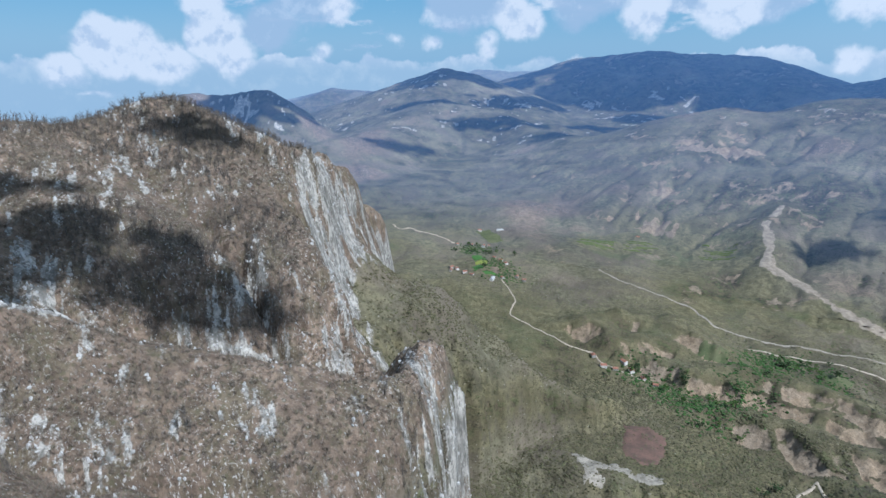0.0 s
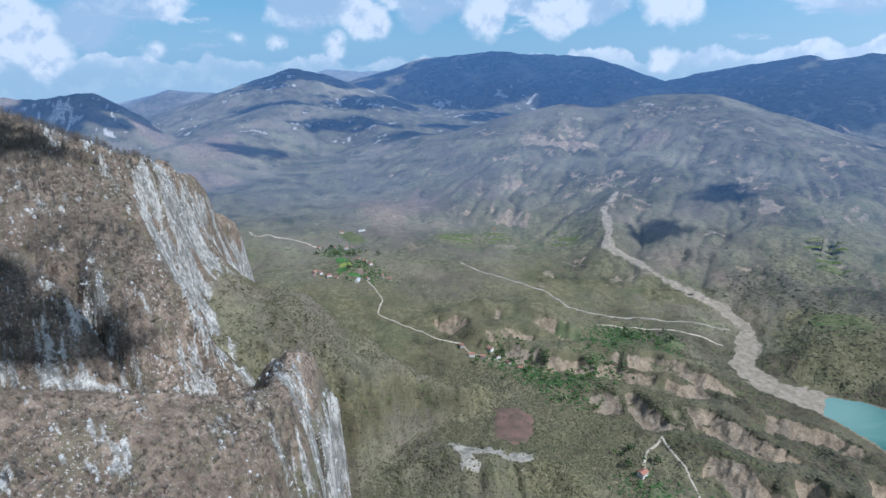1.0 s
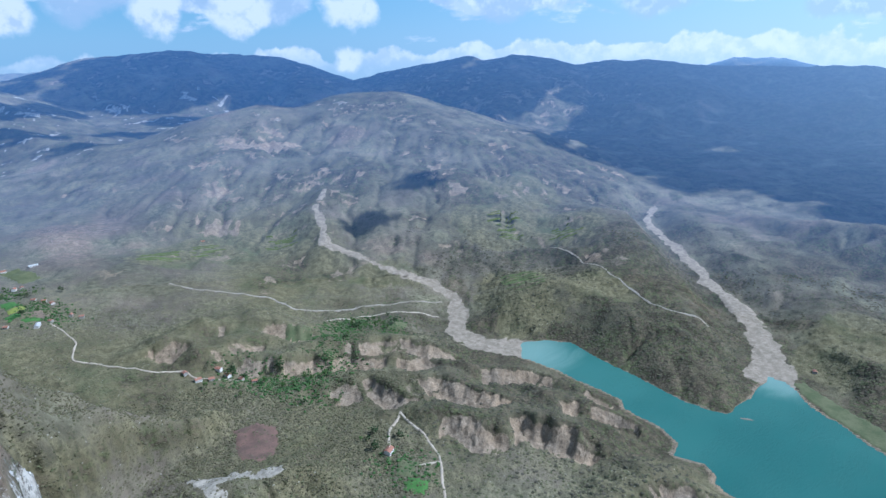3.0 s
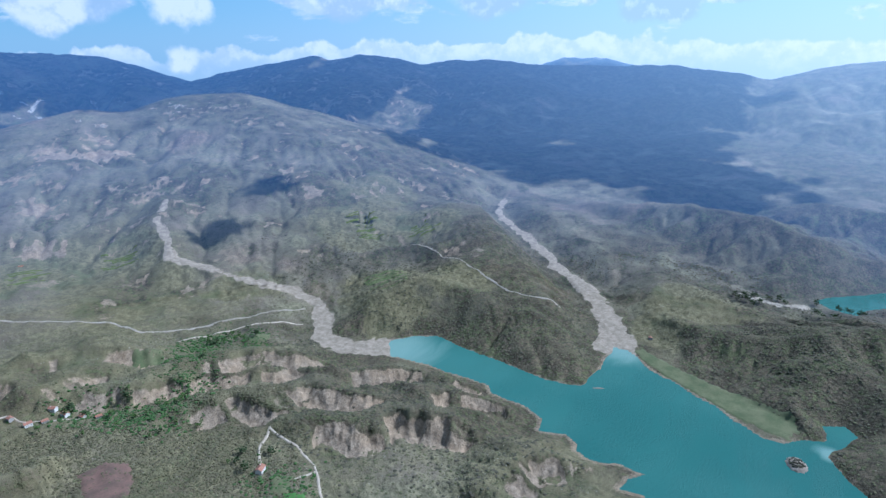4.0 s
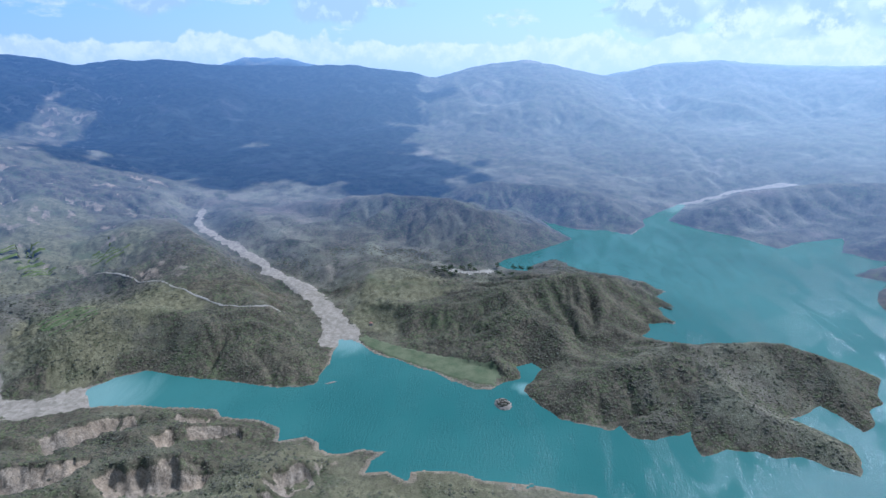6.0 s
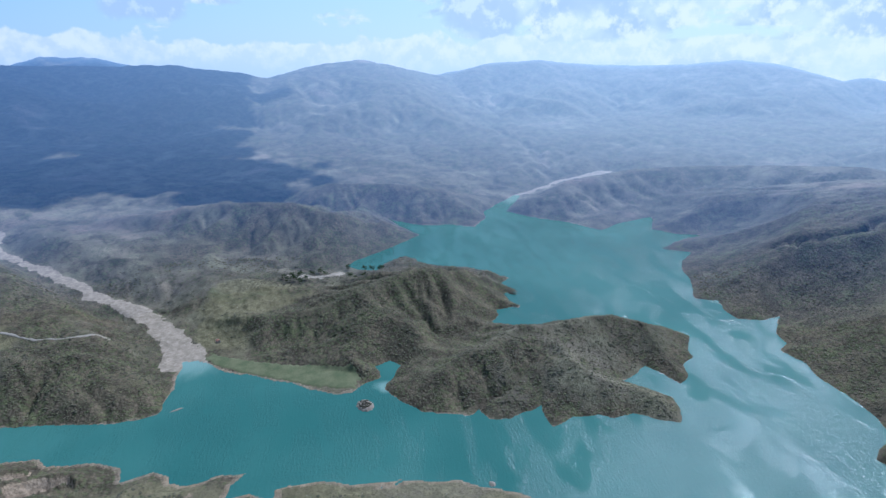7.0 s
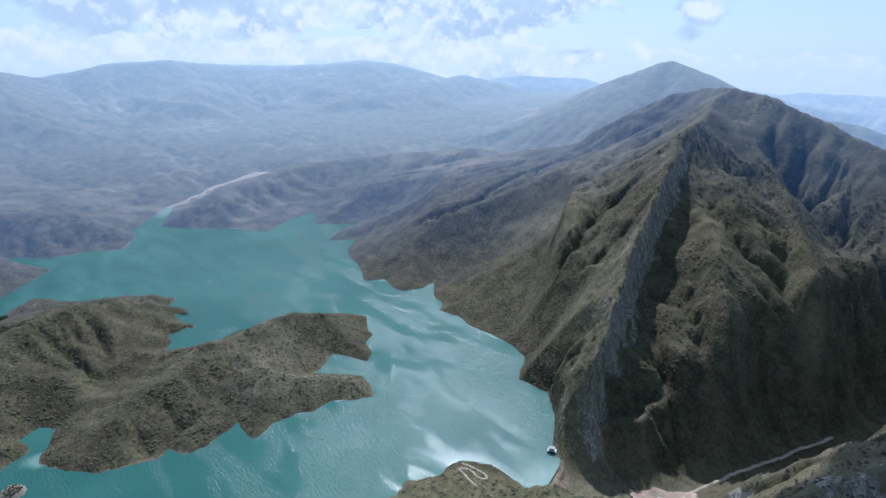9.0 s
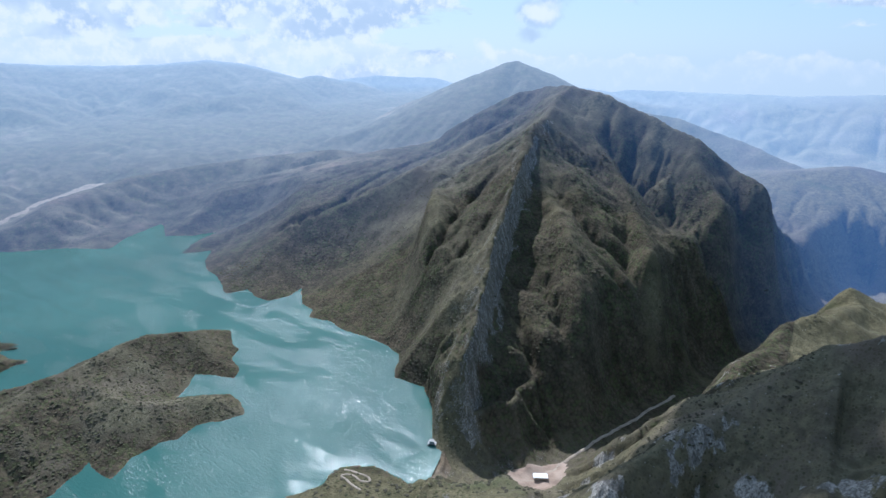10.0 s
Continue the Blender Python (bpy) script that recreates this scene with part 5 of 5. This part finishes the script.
ribbon("path_plain", [(-10, 1010), (6, 979), (16, 967), (40, 930)], 3.0, DIRT, "pale footpath across scrub", "path")
ribbon("path_fork", [(6, 979), (-6, 930), (-8, 880)], 3.0, DIRT, "forked footpath in scrub", "path")
ribbon("road_hairpins", [(441, -449), (430, -452), (417, -453), (405, -455), (398, -449), (408, -443), (420, -447), (432, -443), (437, -437), (424, -436), (411, -432), (398, -430)], 3.4, DIRT, "pale hairpin road on a headland by the lake", "dirt road", step=2.5)
ribbon("road_quarry", [(278, -590), (264, -625), (246, -668), (233, -728), (212, -795), (186, -890), (154, -990)], 5.0, DIRT, "dusty works road in a gorge", "dirt road", lift=1.5)
ribbon("stream_side", [(340, 1205), (378, 1146), (441, 1088), (482, 1039), (491, 981), (540, 950), (600, 920), (700, 880), (770, 850)], 5.0, GRAVEL, "narrow gravel bed of a dry stream", "stream bed", ragged=0.9)
ribbon("stream_brook", [(1120, 852), (1118, 784), (1081, 666), (1053, 592), (1011, 515), (1005, 450), (1030, 400)], 4.5, GRAVEL, "thin pale brook in a side valley", "stream bed", ragged=1.0)
ribbon("scree_chute", [(p[0], p[1]) for p in GULLY[1:5]], 9.0, SCREE, "white scree chute in a mountain gully", "scree", lift=1.2, step=3.0, ragged=0.8)


# ---- fields, ploughed land, meadow, bare works
def plot(name, pts, mat, label, category, lift=0.9, cell=4.0, soft=5.0):
    """A piece of worked land with an uneven outline, laid on the ground."""
    p = np.array(pts, float)
    ring = [tuple(v) for v in p]
    gx, gy = np.meshgrid(np.arange(p[:, 0].min() - soft, p[:, 0].max() + soft, cell), np.arange(p[:, 1].min() - soft, p[:, 1].max() + soft, cell), indexing="ij")
    d = shore_distance(gx + soft * 0.6 * fbm(gx, gy, 15, 2, 0.5, 231), gy + soft * 0.6 * fbm(gx, gy, 15, 2, 0.5, 233), ring)
    gz = lookup(gx.ravel(), gy.ravel(), ground_z).reshape(gx.shape) + np.where(d < 0, lift, -1.5)
    i = np.arange(gx.size).reshape(gx.shape)
    q = np.stack([i[:-1, :-1], i[1:, :-1], i[1:, 1:], i[:-1, 1:]], -1).reshape(-1, 4)
    q = q[(d.ravel()[q] < cell).any(axis=1)]
    used, local = np.unique(q, return_inverse=True)
    me = make_mesh(name, np.stack([gx, gy, gz], -1).reshape(-1, 3)[used], local.reshape(-1, 4), mat)
    return tagged(new(name, me), label, category, kind="structure")


def turned(x, y, long, wide, deg):
    c, s = math.cos(radians(deg)), math.sin(radians(deg))
    return [(x + a * long / 2 * c - b * wide / 2 * s, y + a * long / 2 * s + b * wide / 2 * c) for a, b in ((-1, -1), (1, -1), (1, 1), (-1, 1))]


CROP = plain("green_crop", (0.045, 0.105, 0.022), (0.070, 0.145, 0.035), 0.15)
RAPE = plain("yellow_green_crop", (0.16, 0.19, 0.035), (0.21, 0.22, 0.05), 0.15)
PASTURE = plain("pasture", (0.066, 0.080, 0.034), (0.118, 0.118, 0.060), 0.05)
SOIL = plain("bare_soil", (0.13, 0.095, 0.07), (0.19, 0.14, 0.10), 0.1)
REDSOIL = plain("red_ploughed_soil", (0.085, 0.058, 0.044), (0.150, 0.088, 0.066), 0.06)
WORKS = plain("pink_quarry_dust", (0.29, 0.21, 0.155), (0.41, 0.315, 0.24), 0.06)
plot("field_crop", turned(78, 1252, 22, 34, 10), CROP, "dark green crop strip beside a hamlet", "field")
plot("field_yellow", turned(84, 1219, 26, 22, 10), RAPE, "yellow-green crop strip beside a hamlet", "field")
plot("field_mid", turned(76, 1188, 24, 24, 10), CROP, "green crop strip beside a hamlet", "field")
plot("field_low", turned(96, 1160, 26, 22, 10), CROP, "dark green crop strip below a hamlet", "field")
plot("field_soil", turned(113, 1178, 20, 34, 12), SOIL, "bare brown plot beside houses", "field")
plot("field_top", turned(118, 1432, 40, 90, 20), PASTURE, "green pasture above a hamlet", "field")
plot("field_farm", turned(355, 436, 26, 26, 40), CROP, "deep green crop field by a farm road", "field")
plot("field_farm_grass", turned(365, 466, 30, 24, 40), PASTURE, "light green meadow by a farm road", "meadow")
plot("field_river", turned(610, 806, 40, 26, -40), PASTURE, "small green field near a river bed", "field")
plot("field_slope", turned(437, 855, 46, 30, -30), PASTURE, "green clearing in thickets", "field")
plot("meadow_spit", [(985, 245), (955, 212), (922, 165), (895, 115), (868, 62), (840, 16), (842, -12), (868, -24), (898, -12), (916, 30), (932, 75), (950, 130), (985, 195), (1005, 235)], PASTURE, "olive grass on a flat lake shore", "meadow", lift=0.6, soft=10.0)
plot("field_ploughed", [(233, 661), (265, 657), (284, 640), (270, 605), (253, 580), (224, 575), (216, 603)], REDSOIL, "red-brown ploughed patch in scrub", "field")
MARL = plain("pale_marl", (0.17, 0.15, 0.115), (0.33, 0.29, 0.235), 0.2)
plot("bare_patch", [(148, 570), (178, 566), (205, 548), (237, 532), (243, 516), (222, 520), (196, 536), (172, 546), (168, 522), (152, 520), (156, 548)], MARL, "pale bare marl among scrub", "bare ground", cell=3.0, soft=12.0)
plot("field_works", [(296, -585), (290, -628), (258, -672), (240, -690), (228, -650), (236, -612), (262, -575)], WORKS, "dusty pink ground of works in a gorge", "works", lift=1.4)
plot("gravel_flat", [(1330, 130), (1345, 70), (1362, 25), (1385, 0), (1368, -12), (1340, 5), (1325, 50), (1312, 110)], GRAVEL, "pale gravel flat between thickets by the lake", "gravel flat", lift=0.8, soft=16.0)


# ---- terraces: low green steps on the slope over the delta
TERRACE = plain("terrace_grass", (0.070, 0.096, 0.030), (0.112, 0.126, 0.050), 0.06)


def terraces():
    rnd = random.Random(4)
    n = 0
    for cx, cy, deg, rows in ((930, 770, -35, 9), (1140, 1010, -30, 10), (1230, 900, -30, 8), (380, 1390, -20, 6), (480, 1380, -15, 6), (660, 1330, -30, 6)):
        for i in range(rows):
            c, s = math.cos(radians(deg)), math.sin(radians(deg))
            off = (i - rows / 2) * 13
            x, y = cx - off * s + rnd.uniform(-6, 6), cy + off * c + rnd.uniform(-6, 6)
            half = rnd.uniform(20, 48)
            ribbon("terrace", [(x - half * c, y - half * s), (x, y + rnd.uniform(-4, 4)), (x + half * c, y + half * s)], rnd.uniform(4.5, 8.0), TERRACE, "narrow grass terrace on a hillside", "terrace", lift=1.0, step=6.0, ragged=0.6)


terraces()


# ---- houses
WALL_WHITE = plain("white_plaster", (0.48, 0.45, 0.41), (0.60, 0.57, 0.52), 0.5)
WALL_STONE = plain("grey_stone_wall", (0.26, 0.24, 0.21), (0.36, 0.34, 0.30), 0.8)
TILE = plain("red_roof_tiles", (0.22, 0.105, 0.07), (0.31, 0.15, 0.10), 0.9)
SLATE = plain("grey_roof", (0.30, 0.29, 0.28), (0.42, 0.41, 0.39), 0.9)
GLASS = plain("dark_window_glass", (0.03, 0.035, 0.04), (0.05, 0.055, 0.06), 0.5, rough=0.2)
TIMBER = plain("brown_timber", (0.11, 0.075, 0.05), (0.17, 0.12, 0.08), 1.5)


def house(m, long, deep, eaves, wall_mat, roof_mat, label):
    ob = thing("house", m, label, "house", "hamlet houses")
    part("wall", box(bmesh.new(), -long / 2, long / 2, -deep / 2, deep / 2, -2.0, eaves, 0.06), wall_mat, ob)
    bm = bmesh.new()
    o, rise, t = 0.5, deep * 0.28, 0.22
    prof = [(-deep / 2 - o, eaves - 0.15), (0, eaves + rise), (deep / 2 + o, eaves - 0.15), (deep / 2 + o, eaves - 0.15 + t), (0, eaves + rise + t), (-deep / 2 - o, eaves - 0.15 + t)]
    ends = [[bm.verts.new((x, y, z)) for y, z in prof] for x in (-long / 2 - o, long / 2 + o)]
    for i in range(6):
        j = (i + 1) % 6
        bm.faces.new((ends[0][i], ends[0][j], ends[1][j], ends[1][i]))
    bm.faces.new(ends[0][::-1])
    bm.faces.new(ends[1])
    roof_ob = part("roof", bm, roof_mat, ob)
    for s in (-1, 1):
        bm = bmesh.new()
        x = s * (long / 2 - 0.05)
        a, b, c = bm.verts.new((x, -deep / 2, eaves - 0.2)), bm.verts.new((x, deep / 2, eaves - 0.2)), bm.verts.new((x, 0, eaves + rise))
        d, e, f = bm.verts.new((x - s * 0.3, -deep / 2, eaves - 0.2)), bm.verts.new((x - s * 0.3, deep / 2, eaves - 0.2)), bm.verts.new((x - s * 0.3, 0, eaves + rise))
        for q in ((a, b, c), (f, e, d), (a, d, e, b), (b, e, f, c), (c, f, d, a)):
            bm.faces.new(q)
        part("gable", bm, wall_mat, ob)
    part("chimney", box(bmesh.new(), long * 0.2, long * 0.2 + 0.7, 0.6, 1.3, eaves + rise * 0.5, eaves + rise + 1.0, 0.04), wall_mat, roof_ob)
    for side in (-1, 1):
        for i in range(3):
            x = (i - 1) * long * 0.3
            y = side * (deep / 2 + 0.01)
            if side < 0 and i == 1:
                part("door", box(bmesh.new(), x - 0.5, x + 0.5, y - 0.06, y + 0.06, 0, 2.1, 0.02), TIMBER, ob)
                continue
            w = part("window", box(bmesh.new(), x - 0.6, x + 0.6, y - 0.05, y + 0.05, 1.0, 2.3, 0.02), TIMBER, ob)
            part("pane", box(bmesh.new(), x - 0.5, x + 0.5, y - 0.065 * (side < 0), y + 0.065 * (side > 0), 1.1, 2.2), GLASS, w)
    return ob


def at(x, y, deg=0.0, dz=0.0):
    return pose(x, y, ground_at(x, y) + 0.3 + dz, 0, 0, deg)


HOUSES = [(34, 1360), (72, 1358), (97, 1346), (110, 1352), (115, 1250), (129, 1238), (138, 1216), (121, 1128), (153, 1143), (166, 1127), (30, 1188), (46, 1166), (60, 1150), (16, 1178),
          (95, 1467), (499, 1446), (238, 836), (246, 806), (264, 803), (281, 817), (287, 798), (299, 778), (312, 762), (1049, 232)]
red = house(at(363, 500, 25), 11, 8, 4.6, WALL_WHITE, TILE, "white farmhouse with a red tiled roof")
grey = house(at(148, 1472, 5), 17, 7, 3.0, WALL_WHITE, SLATE, "long white shed with a pale grey roof")
stone = house(at(18, 1196, 40), 9, 7, 3.6, WALL_STONE, TILE, "small stone house with a red tiled roof")
pick = random.Random(12)
for x, y in HOUSES:
    copy_thing(pick.choice((red, stone, stone)), at(x, y, pick.uniform(0, 180))).scale = (0.85, 0.85, 0.85)
copy_thing(grey, at(100, 1120, 70))


# ---- trees that stand singly
BARK = plain("bark", (0.07, 0.055, 0.04), (0.11, 0.09, 0.07), 1.0)
CROWN = leafy("dark_tree_leaves", [(0.026, 0.040, 0.018), (0.040, 0.060, 0.024), (0.055, 0.075, 0.030)])
FRESH = leafy("fresh_tree_leaves", [(0.050, 0.085, 0.022), (0.075, 0.115, 0.032), (0.095, 0.13, 0.045)])


def tree(m, tall, wide, mat, seed, label):
    """A tapered trunk with limbs and a crown of many ragged clumps."""
    rnd = random.Random(seed)
    ob = thing("tree", m, label, "tree", "trees round the hamlets and shores")
    bm = bmesh.new()
    def limb(a, b, r0, r1):
        a, b = Vector(a), Vector(b)
        d = b - a
        made = bmesh.ops.create_cone(bm, cap_ends=True, segments=6, radius1=r0, radius2=r1, depth=d.length)["verts"]
        rot = d.to_track_quat("Z", "Y").to_matrix().to_4x4()
        bmesh.ops.transform(bm, matrix=Matrix.Translation((a + b) / 2) @ rot, verts=made)
    limb((0, 0, -0.8), (0.1, 0, tall * 0.62), 0.035 * tall, 0.014 * tall)
    tips = []
    for i in range(7):
        a = i * 2.4 + rnd.uniform(-0.4, 0.4)
        h = tall * rnd.uniform(0.25, 0.55)
        tip = (wide * 0.38 * math.cos(a), wide * 0.38 * math.sin(a), h + tall * rnd.uniform(0.12, 0.3))
        limb((0.05, 0, h), tip, 0.014 * tall, 0.005 * tall)
        tips.append(tip)
    part("trunk", bm, BARK, ob)
    co, fa, base = [], [], 0
    for i in range(46):
        tv, tf = BUSHES[i % 6]
        t = rnd.choice(tips + [(0, 0, tall * 0.8)])
        c = Vector(t) + Vector((rnd.gauss(0, 0.16) * wide, rnd.gauss(0, 0.16) * wide, rnd.gauss(0.02, 0.09) * tall))
        s = rnd.uniform(0.13, 0.27) * wide
        co.append(tv * s + np.array(c[:]))
        fa.append(tf + base)
        base += len(tv)
    me = make_mesh("crown", np.concatenate(co), np.concatenate(fa), mat, rounded=False)
    crown = new("crown", me)
    crown.parent = ob
    return ob


oak = tree(at(1302, 129), 11, 10, CROWN, 1, "dark green tree by the lake inlet")
poplar = tree(at(320, 746), 10, 7, FRESH, 2, "tree in fresh leaf near a hamlet")
shore_spots = [(1292, 104), (1303, 81), (1346, 67), (1310, -31), (1314, -52), (1395, -77), (1387, -93), (1408, -19), (1348, 37), (1330, 95), (1285, 120), (1322, -20), (1400, -60), (1380, -100), (1365, 48), (1275, 90), (1310, 110)]
for x, y in shore_spots:
    s = pick.uniform(0.8, 1.4)
    ob = copy_thing(oak, at(x, y, pick.uniform(0, 360)))
    ob.scale = (s, s, s)
for i in range(70):
    cx, cy = pick.choice(((320, 760), (290, 790), (340, 720), (110, 1200), (60, 1330), (130, 1290), (560, 860), (470, 795), (400, 760), (360, 520), (600, 830), (380, 700)))
    s = pick.uniform(0.6, 1.15)
    x, y = cx + pick.gauss(0, 24), cy + pick.gauss(0, 24)
    ob = copy_thing(poplar if i % 3 else oak, at(x, y, pick.uniform(0, 360)))
    ob.scale = (s, s, s)


# ---- islets
ISLET_MAT = plain("islet_clay", (0.16, 0.13, 0.10), (0.24, 0.20, 0.155), 0.12)


def islet(x, y, long, wide, tall, deg, seed, scrubby):
    bm = bmesh.new()
    bmesh.ops.create_grid(bm, x_segments=22, y_segments=16, size=1.0)
    for v in bm.verts:
        d = v.co.xy.length + 0.22 * noise.fractal(v.co * 2.2 + Vector((seed, 0, 0)), 1.0, 2.0, 4)
        v.co = Vector((v.co.x * long / 2, v.co.y * wide / 2, tall * max(1.0 - d * d, -0.6) + 0.25 * tall * noise.fractal(v.co * 5 + Vector((0, seed, 0)), 1.0, 2.0, 3)))
    me = bpy.data.meshes.new("islet")
    bm.to_mesh(me)
    bm.free()
    me.polygons.foreach_set("use_smooth", np.ones(len(me.polygons), bool))
    me.materials.append(ISLET_MAT)
    ob = new("islet", me)
    ob.matrix_world = pose(x, y, -0.4, 0, 0, deg)
    tagged(ob, "small clay islet with scrub in the lake" if scrubby else "low bare clay islet in the lake", "islet", "islets in the lake")
    if scrubby:
        rnd = np.random.RandomState(seed)
        n = 70
        a, d = rnd.uniform(0, math.tau, n), np.sqrt(rnd.uniform(0, 1, n)) * 0.7
        u, w = d * np.cos(a) * long / 2, d * np.sin(a) * wide / 2
        c, s = math.cos(radians(deg)), math.sin(radians(deg))
        q = np.stack([x + u * c - w * s, y + u * s + w * c, tall * (1 - d * d) - 0.6], -1)
        strew("scrub", DARK_WOOD, q, rnd.uniform(1.5, 3.5, n), BUSHES, seed, "dark scrub on a small islet", "scrub")


islet(790, -25, 34, 26, 5.0, 20, 3, True)
islet(830, 254, 22, 5, 1.2, -60, 5, False)
islet(586, -170, 12, 9, 2.0, 10, 7, False)
islet(1186, -377, 26, 8, 2.0, 60, 8, True)
islet(1120, -357, 40, 14, 3.0, 50, 9, True)


# ---- works in the gorge and a floating intake
STEEL = plain("weathered_steel", (0.20, 0.20, 0.20), (0.34, 0.34, 0.33), 0.8, rough=0.6, metal=0.4)
CONCRETE = plain("concrete", (0.34, 0.33, 0.31), (0.46, 0.45, 0.42), 0.5)
hut = thing("works_building", pose(256, -634, ground_at(256, -634) + 1.6, 0, 0, 30), "works building with a bright white roof", "building")
part("wall", box(bmesh.new(), -9, 9, -5, 5, -5, 4.5, 0.1), WALL_STONE, hut)
bm = box(bmesh.new(), -10, 10, -6, 6, 4.5, 4.9, 0.05)
for v in bm.verts:
    v.co.z += 0.14 * (v.co.y + 6)
part("roof", bm, plain("white_sheet_roof", (0.72, 0.72, 0.72), (0.82, 0.82, 0.82), 0.5), hut)
for i in range(3):
    part("window", box(bmesh.new(), -6 + i * 5, -4 + i * 5, -5.06, -4.9, 1.2, 2.8, 0.03), GLASS, hut)
part("door", box(bmesh.new(), 6.5, 8.5, -5.06, -4.9, 0.0, 2.6, 0.03), TIMBER, hut)
intake = thing("intake_platform", pose(388, -566, 0.0, 0, 0, 25), "small steel intake platform standing in the lake", "platform")
part("deck", box(bmesh.new(), -6, 6, -4, 4, 2.2, 2.8, 0.1), STEEL, intake)
cabin = part("cabin", box(bmesh.new(), -2.5, 3.5, -2.5, 2.5, 2.8, 6.2, 0.1), CONCRETE, intake)
part("roof", box(bmesh.new(), -3.0, 4.0, -3.0, 3.0, 6.2, 6.6, 0.05), SLATE, cabin)
for sx in (-5, 5):
    for sy in (-3, 3):
        bm = bmesh.new()
        bmesh.ops.create_cone(bm, cap_ends=True, segments=10, radius1=0.5, radius2=0.5, depth=12)
        bmesh.ops.translate(bm, verts=bm.verts, vec=(sx, sy, -3.8))
        part("pile", bm, CONCRETE, intake)
for sy in (-3.9, 3.9):
    part("railing", box(bmesh.new(), -5.9, 5.9, sy - 0.05, sy + 0.05, 3.8, 3.92), STEEL, intake)
